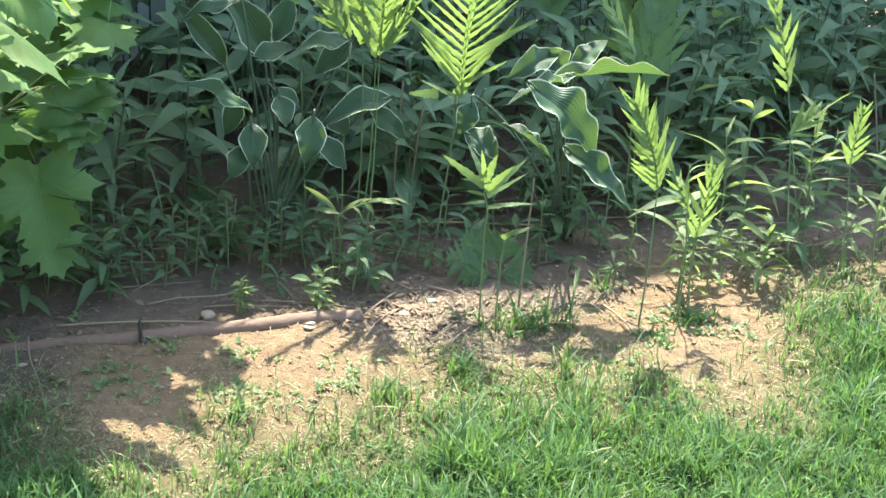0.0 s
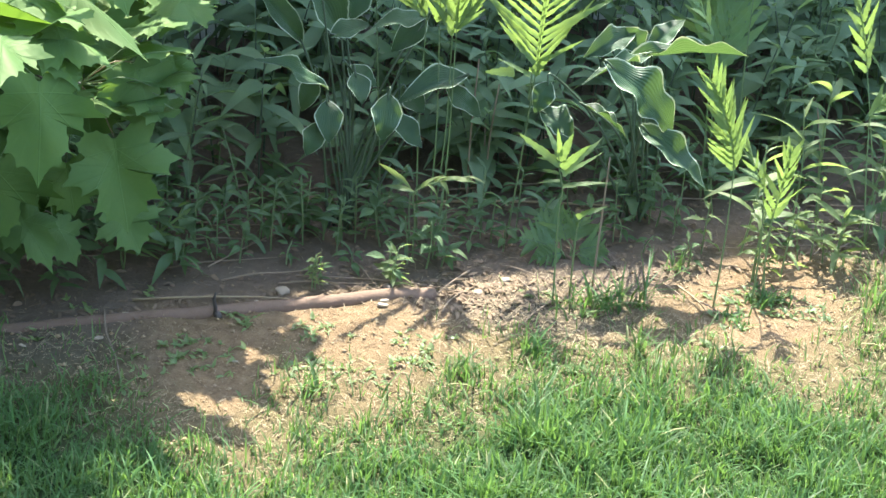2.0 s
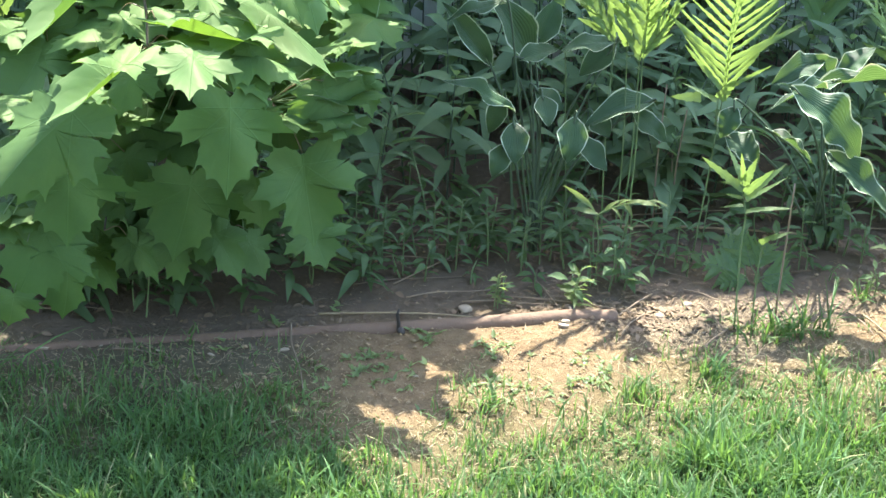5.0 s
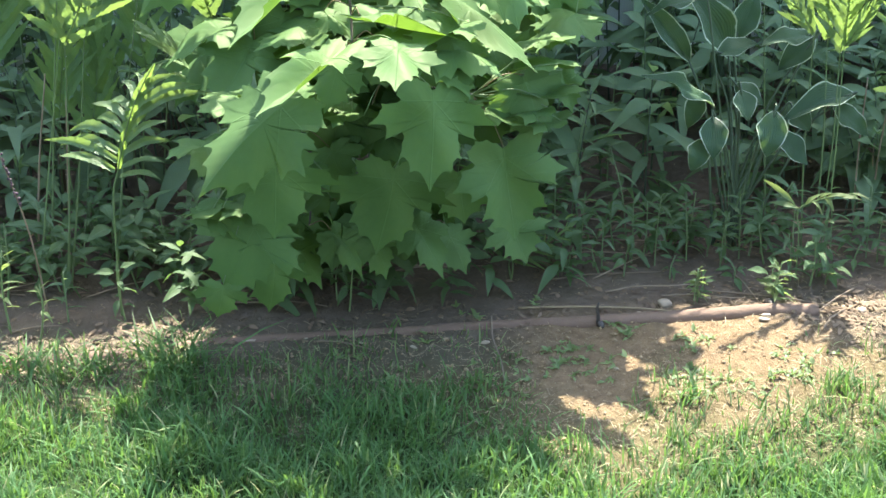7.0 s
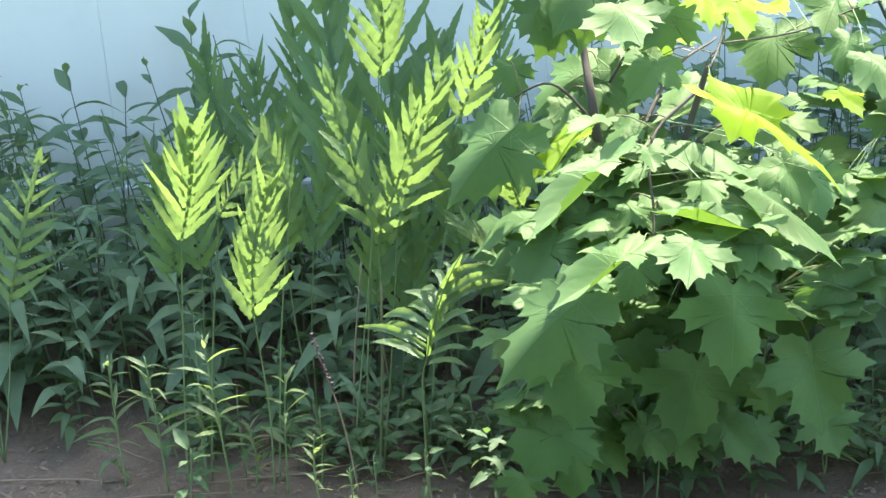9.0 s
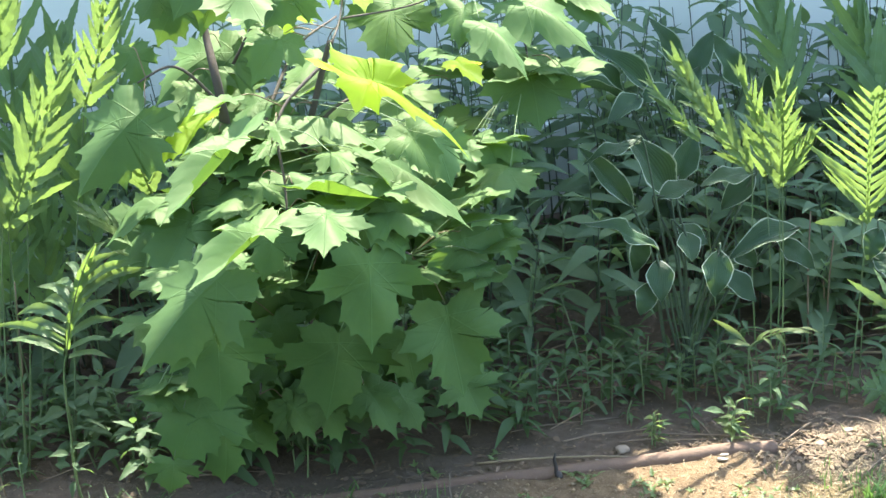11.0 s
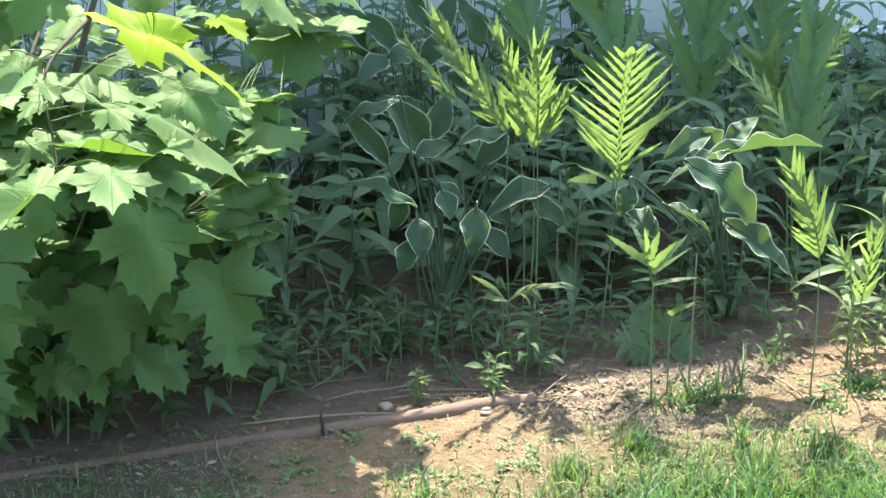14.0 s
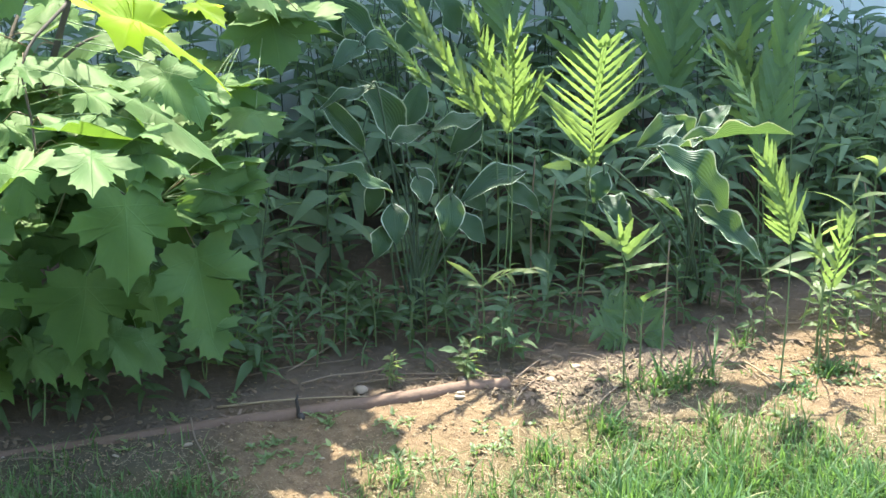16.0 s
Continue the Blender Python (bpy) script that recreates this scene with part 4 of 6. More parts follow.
hosta_leaf(hosta, (-0.360, 3.456, 0.432), (-0.413, 3.447, 0.544), 0.045, 0.75)
hosta_leaf(hosta, (-0.472, 3.360, 0.408), (-0.557, 3.286, 0.476), 0.023, 0.30)
hosta_leaf(hosta, (-0.342, 3.463, 0.422), (-0.306, 3.508, 0.496), 0.049, 0.75)
hosta_leaf(hosta, (-0.384, 3.394, 0.410), (-0.429, 3.355, 0.400), 0.049, 0.60)
hosta_leaf(hosta, (-0.253, 3.443, 0.414), (-0.294, 3.427, 0.507), 0.060, 0.70)
hosta_leaf(hosta, (-0.200, 3.463, 0.375), (-0.147, 3.483, 0.449), 0.051, 0.70)
hosta_leaf(hosta, (-0.358, 3.403, 0.385), (-0.316, 3.419, 0.453), 0.050, 0.70)
hosta_leaf(hosta, (-0.434, 3.353, 0.400), (-0.472, 3.275, 0.393), 0.049, 0.60)


# ---- ferns ----
def fern_clump(at):
    return thing("fern", at, "sensitive fern with wavy toothed green leaflets", "fern", "ferns in the bed")


def frond(root, foot, base, tip, half, pairs, face, deep=None, wild=1.0, spread_out=1.0, upright=False, broad=1.0):
    """A frond on a bare stalk, its leaflets set in pairs along the midrib."""
    foot, base, tip = Vector(foot), Vector(base), Vector(tip)
    # deep fronds take the leaf colour darkened for shade
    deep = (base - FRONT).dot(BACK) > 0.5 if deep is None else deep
    length = (tip - base).length
    m = set_leaf(base, tip, 1.0, face)
    x, y, z = m.col[0].to_3d().normalized(), m.col[1].to_3d().normalized(), m.col[2].to_3d().normalized()
    sag, sway = rng.uniform(0.02, 0.24), rng.uniform(-0.06, 0.06)
    arch = lambda u: base + y * length * u - z * length * sag * u * u + x * length * sway * math.sin(math.pi * u)
    line = bend([foot - Vector((0, 0, 0.01)), foot.lerp(base, 0.5) + x * rng.uniform(-0.008, 0.008), base], 5)
    line += [arch(n / 6) for n in range(1, 7)]
    v, f = tube(line, taper(len(line), 0.0019, 0.0003), 6)
    stalk = part("frond", mesh_of("frond", v, f, STEM), root)
    verts, uv = [], []
    for n in range(15):                 # the green wing along the midrib, broader towards the tip
        u = n / 14
        w = half * (0.020 + 0.045 * u ** 2) * (1 - u ** 9) + 0.0004
        verts += [arch(u) - x * w + z * w * 0.25, arch(u), arch(u) + x * w + z * w * 0.25]
        uv += [(0.25, u), (0.5, u), (0.75, u)]
    faces = [(n * 3 + k, n * 3 + k + 1, n * 3 + k + 4, n * 3 + k + 3) for n in range(14) for k in (0, 1)]
    part("wing", mesh_of("wing", verts, faces, FERN_SHADED if deep else FERN, uv), stalk)
    open_out = rng.uniform(0.80, 1.05) * spread_out
    for n in range(pairs):
        u = (n + 0.15) / pairs
        reach = half * 1.40 * (1 - 0.84 * u ** 1.35) * (0.80 + 0.20 * min(1, u * 4))
        if upright:
            reach = max(half * 1.45, length * 0.40) * (1 - 0.42 * u) * (0.85 + 0.15 * min(1, u * 4))
        for side in (-1, 1):
            turn = radians((41 - 24 * u) * open_out + rng.uniform(-8, 8) * wild) if upright else radians((42 + 20 * min(1.0, 5 * u) - 16 * u) * open_out + rng.uniform(-8, 8) * wild)
            way = y * math.cos(turn) + x * side * math.sin(turn) + z * rng.uniform(-0.24, 0.14) * wild
            p = arch(u + (0.02 if side > 0 else 0)) + x * side * half * (0.012 + 0.03 * u * u)
            wide = broad * min(length / pairs * (0.66 + 0.16 * min(wild, 1.0)), reach * (0.19 if upright else 0.15 if broad == 1.0 else 0.30)) * rng.uniform(0.8, 1.15)
            a = way.normalized()
            up = (z + (x * side * rng.uniform(-0.6, 0.4) + y * rng.uniform(-0.4, 0.35)) * wild).normalized()
            up = (up - a * up.dot(a)).normalized()
            q = Matrix((a.cross(up) * wide, a * reach * rng.uniform(0.78, 1.1), up * reach)).transposed().to_4x4()
            q.translation = p
            part("pinna", rng.choice(PINNA_SHADED if deep else PINNA), stalk, q)
    q = set_leaf(arch(0.94), arch(1.0) + y * length * 0.05, half * 0.20, face)
    part("pinna", rng.choice(PINNA_SHADED if deep else PINNA), stalk, q)


STRAP_PINNA = [mesh_of("pinna", *blade(lambda u: (0.62 + 0.38 * math.sin(math.pi * min(1.0, u * 1.1))) * (1 + 0.10 * math.sin(u * 52)) * (1 - u ** 5) if u < 1 else 0, 20, 4, d, 0.25, 0.08, 2.0, tw, slim=0.2)[:2], FERN, blade(lance_profile, 20, 4)[2])
               for d, tw in ((0.18, 0.2), (0.30, -0.2), (0.42, 0.3))]
STRAP_PINNA_BACK = [me.copy() for me in STRAP_PINNA]
for side, meshes in ((0.75, STRAP_PINNA), (-0.75, STRAP_PINNA_BACK)):   # bowed along the stalk before they spread
    for me in meshes:
        for v in me.vertices:
            v.co.x += side * math.sin(math.pi * min(1.0, max(0.0, v.co.y)))


def fan_frond(root, line, leaflets, strap=False, wing=0.0):
    """A frond of few leaflets, each from its place on the stalk to its tip; wing: the width of the green along the stalk."""
    line = bend([Vector(p) for p in line], 6)
    v, f = tube(line, taper(len(line), 0.0017, 0.0008), 6)
    stalk = part("frond", mesh_of("frond", v, f, STEM), root)
    if wing:
        upper = line[len(line) // 3:]
        verts, uv = [], []
        for n, p in enumerate(upper):
            u = n / (len(upper) - 1)
            w = wing * math.sin(math.pi * (0.10 + 0.86 * u)) * (1 + 0.12 * math.sin(n * 2.6))
            verts += [p + Vector((-w, 0.003, 0)), p + Vector((0, 0.0015, 0)), p + Vector((w, 0.003, 0))]
            uv += [(0.25, u), (0.5, u), (0.75, u)]
        faces = [(n * 3 + k, n * 3 + k + 1, n * 3 + k + 4, n * 3 + k + 3) for n in range(len(upper) - 1) for k in (0, 1)]
        # wing in the shade-darkened fern colour
        part("wing", mesh_of("wing", verts, faces, FERN_SHADED, uv), stalk)
    for base, tip, wide in leaflets:
        meshes = (STRAP_PINNA if tip[0] < base[0] else STRAP_PINNA_BACK) if strap else PINNA
        part("pinna", rng.choice(meshes), stalk, set_leaf(base, tip, wide, 0.75, rng.uniform(-20, 20)))


clump = fern_clump((-0.016, 2.980, 0.000))
frond(clump, (-0.016, 2.980, 0.000), (0.010, 2.990, 0.328), (0.032, 2.935, 0.542), 0.122, 13, 0.80, wild=0.25, spread_out=0.86, broad=0.68)
fan_frond(clump, ((0.002, 2.975, 0.267), (0.003, 2.975, 0.313), (0.008, 2.975, 0.334)), (((0.004, 2.975, 0.315), (0.030, 2.955, 0.360), 0.020), ((-0.000, 2.975, 0.311), (-0.055, 2.955, 0.348), 0.009), ((0.027, 2.975, 0.344), (0.082, 2.960, 0.390), 0.007), ((-0.026, 2.975, 0.315), (-0.075, 2.950, 0.320), 0.018), ((0.007, 2.975, 0.332), (-0.063, 2.960, 0.408), 0.010)))
clump = fern_clump((-0.172, 2.985, 0.000))
frond(clump, (-0.172, 2.985, 0.000), (-0.178, 2.985, 0.395), (-0.260, 2.925, 0.600), 0.045, 15, 0.65, upright=True, spread_out=0.72, wild=1.1)
frond(clump, (-0.146, 2.975, 0.000), (-0.133, 2.975, 0.370), (-0.115, 2.920, 0.539), 0.059, 12, 0.65, upright=True, wild=1.1)
frond(clump, (-0.152, 2.985, 0.000), (-0.156, 2.985, 0.386), (-0.175, 2.945, 0.566), 0.030, 11, 0.65, upright=True, spread_out=0.62)
frond(clump, (-0.238, 3.020, 0.000), (-0.268, 3.020, 0.436), (-0.348, 2.995, 0.550), 0.030, 9, 0.65, upright=True, spread_out=0.6, deep=True)
frond(clump, (-0.132, 2.955, 0.000), (-0.126, 2.955, 0.387), (-0.079, 2.935, 0.480), 0.035, 8, 0.65, upright=True, spread_out=0.8)
clump = fern_clump((0.345, 3.262, 0.000))
frond(clump, (0.345, 3.262, 0.000), (0.328, 3.255, 0.238), (0.372, 3.336, 0.506), 0.099, 9, 0.60, wild=0.7, upright=True, deep=True)
frond(clump, (0.330, 3.221, 0.000), (0.309, 3.173, 0.329), (0.234, 3.145, 0.479), 0.046, 8, 0.40, wild=0.7, upright=True, deep=True)
frond(clump, (0.392, 3.262, 0.000), (0.375, 3.252, 0.430), (0.412, 3.237, 0.524), 0.024, 7, 0.40, wild=0.7, upright=True)
clump = fern_clump((0.072, 3.458, 0.000))
frond(clump, (0.072, 3.458, 0.000), (0.054, 3.451, 0.258), (-0.023, 3.444, 0.539), 0.126, 9, 0.70, upright=True)
frond(clump, (0.146, 3.486, 0.000), (0.165, 3.514, 0.262), (0.201, 3.571, 0.498), 0.122, 9, 0.70, upright=True)
frond(clump, (0.255, 3.528, 0.000), (0.288, 3.593, 0.310), (0.326, 3.660, 0.511), 0.124, 9, 0.70, upright=True)
frond(clump, (-0.099, 3.445, 0.000), (-0.144, 3.430, 0.386), (-0.190, 3.466, 0.564), 0.097, 8, 0.70, upright=True)
clump = fern_clump((0.337, 2.810, 0.000))
frond(clump, (0.337, 2.810, 0.000), (0.338, 2.810, 0.250), (0.296, 2.790, 0.394), 0.060, 13, 0.75, wild=0.7, upright=True, broad=1.15)
clump = fern_clump((0.424, 2.842, 0.000))
frond(clump, (0.424, 2.842, 0.000), (0.413, 2.838, 0.156), (0.425, 2.820, 0.287), 0.047, 7, 0.70, wild=1.4, upright=True)
frond(clump, (0.402, 2.837, 0.000), (0.392, 2.831, 0.214), (0.360, 2.820, 0.293), 0.033, 5, 0.60, wild=1.4, upright=True)
clump = fern_clump((0.073, 2.765, 0.000))
fan_frond(clump, ((0.073, 2.765, 0.0000), (0.069, 2.765, 0.153), (0.070, 2.765, 0.208), (0.062, 2.765, 0.243), (0.057, 2.765, 0.278)), (
    ((0.062, 2.765, 0.251), (-0.009, 2.745, 0.306), 0.0150),
    ((0.060, 2.765, 0.258), (0.023, 2.775, 0.255), 0.0082),
    ((0.060, 2.765, 0.265), (0.032, 2.775, 0.321), 0.0137),
    ((0.061, 2.765, 0.267), (0.054, 2.745, 0.320), 0.0096),
    ((0.062, 2.765, 0.257), (0.077, 2.755, 0.309), 0.0164),
    ((0.065, 2.765, 0.245), (0.107, 2.745, 0.300), 0.0137),
    ((0.067, 2.765, 0.237), (0.124, 2.780, 0.295), 0.0137),
    ((0.068, 2.765, 0.233), (0.131, 2.765, 0.279), 0.0103),
    ((0.070, 2.765, 0.213), (0.143, 2.750, 0.242), 0.0089),
    ((0.065, 2.765, 0.223), (0.027, 2.765, 0.217), 0.0062),
    ((0.062, 2.765, 0.235), (0.029, 2.785, 0.233), 0.0062),))
fan_frond(clump, ((0.100, 2.800, 0.000), (0.100, 2.800, 0.106), (0.104, 2.795, 0.147)), (((0.098, 2.795, 0.147), (0.124, 2.785, 0.171), 0.0100), ((0.114, 2.790, 0.158), (0.146, 2.785, 0.178), 0.0080)))
clump = fern_clump((0.094, 2.927, 0.000))
frond(clump, (0.094, 2.927, 0.000), (0.070, 2.916, 0.027), (0.013, 2.892, 0.051), 0.046, 6, 0.80, deep=True, broad=1.4)
frond(clump, (0.094, 2.927, 0.000), (0.080, 2.912, 0.020), (0.046, 2.877, 0.027), 0.034, 6, 0.80, deep=True, broad=1.4)
frond(clump, (0.094, 2.927, 0.000), (0.078, 2.930, 0.035), (0.038, 2.937, 0.076), 0.044, 6, 0.80, deep=True, broad=1.4)
frond(clump, (0.094, 2.927, 0.000), (0.088, 2.933, 0.036), (0.072, 2.947, 0.081), 0.046, 6, 0.80, deep=True, broad=1.4)
frond(clump, (0.094, 2.927, 0.000), (0.100, 2.936, 0.033), (0.114, 2.957, 0.069), 0.046, 6, 0.80, deep=True, broad=1.4)
frond(clump, (0.094, 2.927, 0.000), (0.112, 2.927, 0.022), (0.153, 2.927, 0.033), 0.042, 6, 0.80, deep=True, broad=1.4)
frond(clump, (0.094, 2.927, 0.000), (0.110, 2.921, 0.016), (0.146, 2.907, 0.014), 0.030, 6, 0.80, deep=True, broad=1.4)
clump = fern_clump((-1.653, 2.382, 0.000))
frond(clump, (-1.653, 2.382, 0.000), (-1.609, 2.398, 0.443), (-1.548, 2.376, 0.639), 0.095, 10, 0.75, wild=0.7, upright=True)
frond(clump, (-1.610, 2.392, 0.000), (-1.546, 2.422, 0.481), (-1.468, 2.406, 0.605), 0.050, 7, 0.50, wild=0.7, upright=True)
clump = fern_clump((-1.477, 2.384, 0.000))
frond(clump, (-1.477, 2.384, 0.000), (-1.482, 2.393, 0.321), (-1.421, 2.390, 0.549), 0.081, 10, 0.75, wild=0.7, upright=True)
frond(clump, (-1.491, 2.423, 0.000), (-1.442, 2.483, 0.516), (-1.472, 2.470, 0.620), 0.047, 8, 0.60, wild=0.7, upright=True)
clump = fern_clump((-1.392, 2.501, 0.000))
frond(clump, (-1.392, 2.501, 0.000), (-1.318, 2.529, 0.448), (-1.359, 2.498, 0.714), 0.065, 7, 0.50, upright=True)
frond(clump, (-1.338, 2.504, 0.000), (-1.303, 2.514, 0.440), (-1.202, 2.488, 0.672), 0.067, 7, 0.55, upright=True)
frond(clump, (-1.339, 2.514, 0.000), (-1.280, 2.544, 0.470), (-1.173, 2.516, 0.711), 0.076, 7, 0.60, upright=True)
frond(clump, (-1.400, 2.564, 0.000), (-1.350, 2.646, 0.663), (-1.328, 2.627, 0.826), 0.081, 6, 0.65, upright=True)
frond(clump, (-1.289, 2.590, 0.000), (-1.229, 2.691, 0.590), (-1.165, 2.671, 0.760), 0.069, 7, 0.60, upright=True)
clump = fern_clump((-1.225, 2.458, 0.000))
fan_frond(clump, ((-1.217, 2.452, 0.000), (-1.213, 2.452, 0.200), (-1.199, 2.452, 0.264), (-1.181, 2.449, 0.323), (-1.160, 2.446, 0.377), (-1.135, 2.440, 0.423), (-1.115, 2.436, 0.454)), (
    ((-1.202, 2.447, 0.263), (-1.323, 2.442, 0.284), 0.0146),
    ((-1.197, 2.447, 0.280), (-1.319, 2.422, 0.322), 0.0146),
    ((-1.194, 2.447, 0.296), (-1.320, 2.442, 0.324), 0.0152),
    ((-1.188, 2.447, 0.317), (-1.308, 2.452, 0.345), 0.0158),
    ((-1.182, 2.447, 0.333), (-1.266, 2.472, 0.355), 0.0152),
    ((-1.175, 2.447, 0.350), (-1.253, 2.472, 0.374), 0.0158),
    ((-1.168, 2.447, 0.370), (-1.234, 2.472, 0.388), 0.0141),
    ((-1.158, 2.447, 0.388), (-1.197, 2.472, 0.411), 0.0135),
    ((-1.147, 2.447, 0.408), (-1.168, 2.472, 0.430), 0.0129),
    ((-1.135, 2.447, 0.427), (-1.144, 2.472, 0.444), 0.0100),
    ((-1.194, 2.447, 0.254), (-1.119, 2.432, 0.269), 0.0129),
    ((-1.190, 2.447, 0.269), (-1.112, 2.432, 0.300), 0.0135),
    ((-1.183, 2.447, 0.294), (-1.103, 2.432, 0.335), 0.0135),
    ((-1.176, 2.447, 0.315), (-1.105, 2.432, 0.363), 0.0135),
    ((-1.167, 2.447, 0.338), (-1.097, 2.442, 0.396), 0.0146),
    ((-1.161, 2.447, 0.355), (-1.045, 2.432, 0.429), 0.0164),
    ((-1.151, 2.447, 0.378), (-1.054, 2.432, 0.434), 0.0146),
    ((-1.144, 2.447, 0.394), (-1.091, 2.437, 0.441), 0.0129),
    ((-1.134, 2.447, 0.413), (-1.103, 2.442, 0.447), 0.0111),), True, 0.010)
clump = fern_clump((-1.065, 2.550, 0.000))
frond(clump, (-1.065, 2.550, 0.000), (-1.052, 2.555, 0.360), (-1.147, 2.534, 0.478), 0.063, 8, 0.25, upright=True)
frond(clump, (-1.081, 2.573, 0.000), (-1.085, 2.596, 0.478), (-1.091, 2.582, 0.595), 0.067, 7, 0.50, upright=True)
clump = fern_clump((-1.522, 2.859, 0.000))
frond(clump, (-1.522, 2.859, 0.000), (-1.503, 2.866, 0.337), (-1.489, 2.935, 0.801), 0.103, 9, 0.70, upright=True)
frond(clump, (-1.425, 2.855, 0.000), (-1.377, 2.860, 0.382), (-1.361, 2.919, 0.658), 0.101, 8, 0.70, upright=True)
frond(clump, (-1.719, 2.839, 0.000), (-1.726, 2.835, 0.339), (-1.741, 2.883, 0.595), 0.094, 8, 0.70, upright=True)
frond(clump, (-1.586, 2.854, 0.000), (-1.575, 2.860, 0.344), (-1.603, 2.914, 0.832), 0.113, 10, 0.70, upright=True)
frond(clump, (-1.331, 2.877, 0.000), (-1.277, 2.897, 0.483), (-1.266, 2.955, 0.719), 0.066, 8, 0.70, upright=True)
frond(clump, (-1.796, 2.874, 0.000), (-1.829, 2.904, 0.403), (-1.876, 2.918, 0.612), 0.089, 8, 0.70, upright=True)
frond(clump, (-1.714, 2.894, 0.000), (-1.721, 2.944, 0.403), (-1.724, 2.996, 0.684), 0.096, 8, 0.70, upright=True)
clump = fern_clump((0.705, 3.055, 0.000))
frond(clump, (0.705, 3.055, 0.000), (0.685, 3.048, 0.218), (0.691, 3.034, 0.324), 0.037, 7, 0.60, upright=True)
frond(clump, (0.642, 3.147, 0.000), (0.590, 3.225, 0.276), (0.549, 3.155, 0.464), 0.040, 8, 0.60, upright=True)
frond(clump, (0.617, 3.088, 0.000), (0.589, 3.118, 0.234), (0.619, 3.106, 0.285), 0.039, 6, 0.50, upright=True)
clump = fern_clump((0.380, 3.467, 0.000))
frond(clump, (0.380, 3.467, 0.000), (0.340, 3.452, 0.208), (0.303, 3.385, 0.394), 0.108, 9, 0.70, upright=True)
clump = fern_clump((-0.628, 2.735, 0.000))
frond(clump, (-0.628, 2.735, 0.000), (-0.633, 2.734, 0.037), (-0.529, 2.730, 0.125), 0.041, 6, 0.60)
frond(clump, (-0.632, 2.734, 0.000), (-0.628, 2.735, 0.052), (-0.570, 2.725, 0.129), 0.036, 6, 0.70)


for s, d, tall in ((-1.70, 0.42, 0.52), (-1.50, 0.44, 0.54), (-1.34, 0.40, 0.46), (-1.24, 0.46, 0.52)):
    clump = fern_clump(bed(s, d))
    for k in range(2):
        base = bed(s + 0.05 * (k - 0.5), d, tall * rng.uniform(0.45, 0.6))
        frond(clump, bed(s, d), base, base + ALONG * rng.uniform(-0.06, 0.06) + UP * tall * 0.42, 0.075, 9, 0.6, deep=True, upright=True)
for s, d, tall in ((-2.05, 0.30, 0.55), (-2.35, 0.22, 0.48), (-2.25, 0.55, 0.70)):
    clump = fern_clump(bed(s, d))
    for k in range(3):
        base = bed(s + 0.06 * (k - 1), d, tall * 0.55)
        frond(clump, bed(s, d), base, base + ALONG * 0.08 * (k - 1) + UP * tall * 0.45, 0.085, 9, 0.6)


# ---- lance-leaved plants ----
def lance_leaves(foot, tall, count, size, lean, dice, broad=1.0):
    """Poses of the leaves up a stem, and the stem's line."""
    top = foot + Vector((lean[0], lean[1], tall))
    line = bend([foot - Vector((0, 0, 0.01)), foot.lerp(top, 0.5) + Vector((lean[0] * -0.2, lean[1] * -0.2, 0)), top], 5)
    poses = []
    for n in range(count):
        u = 0.22 + 0.78 * (n + 0.5) / count
        p = foot.lerp(top, u)
        a = n * 2.4 + dice.uniform(-0.5, 0.5)
        rise = 0.15 + 0.9 * u ** 3 + dice.uniform(-0.3, 0.3)
        way = Vector((math.cos(a), math.sin(a), rise)).normalized()
        reach = size * dice.uniform(0.7, 1.2) * (1 - 0.45 * u ** 4)
        poses.append(set_leaf(p, p + way * reach, reach * dice.uniform(0.18, 0.28) * broad, 0.1, dice.uniform(-20, 20)))
    return line, poses


def lance_plant(foot, tall, count, size, lean=(0, 0), label="leafy stem with narrow lance-shaped dark green leaves", meshes=None):
    foot = Vector(foot)
    root = thing("leafy_plant", foot, label, "plant", "leafy plants in the bed")
    line, poses = lance_leaves(foot, tall, count, size, lean, rng)
    v, f = tube(line, taper(len(line), 0.0015, 0.0008), 6)
    part("stem", mesh_of("stem", v, f, STEM), root)
    for m in poses:
        part("leaf", rng.choice(meshes or LANCE_MESHES), root, m)


TOOTHED = [mesh_of("leaf", *blade(lambda u: lance_profile(u) * (1 + 0.28 * math.sin(u * 44)) if u < 0.99 else 0, 22, 2, d, 0.5, 0.15, 2, 0.5, slim=0.3)[:2], SPROUT, blade(lance_profile, 22, 2)[2])
           for d in (0.15, 0.35, 0.6)]


def sunny_plant(foot, tall, count, size, lean=(0, 0)):
    lance_plant(foot, tall, count, size, lean, "bright green leafy weed with toothed narrow leaves", TOOTHED)


ARCH_MESHES = [mesh_of("leaf", *blade(lance_profile, 12, 2, d, 0.5, 0.06, 1.5, tw, slim=0.13)[:2], SPROUT, blade(lance_profile, 12, 2)[2])
               for d, tw in ((0.30, 0.4), (0.50, -0.6), (0.70, 0.5), (0.15, 0.8))]


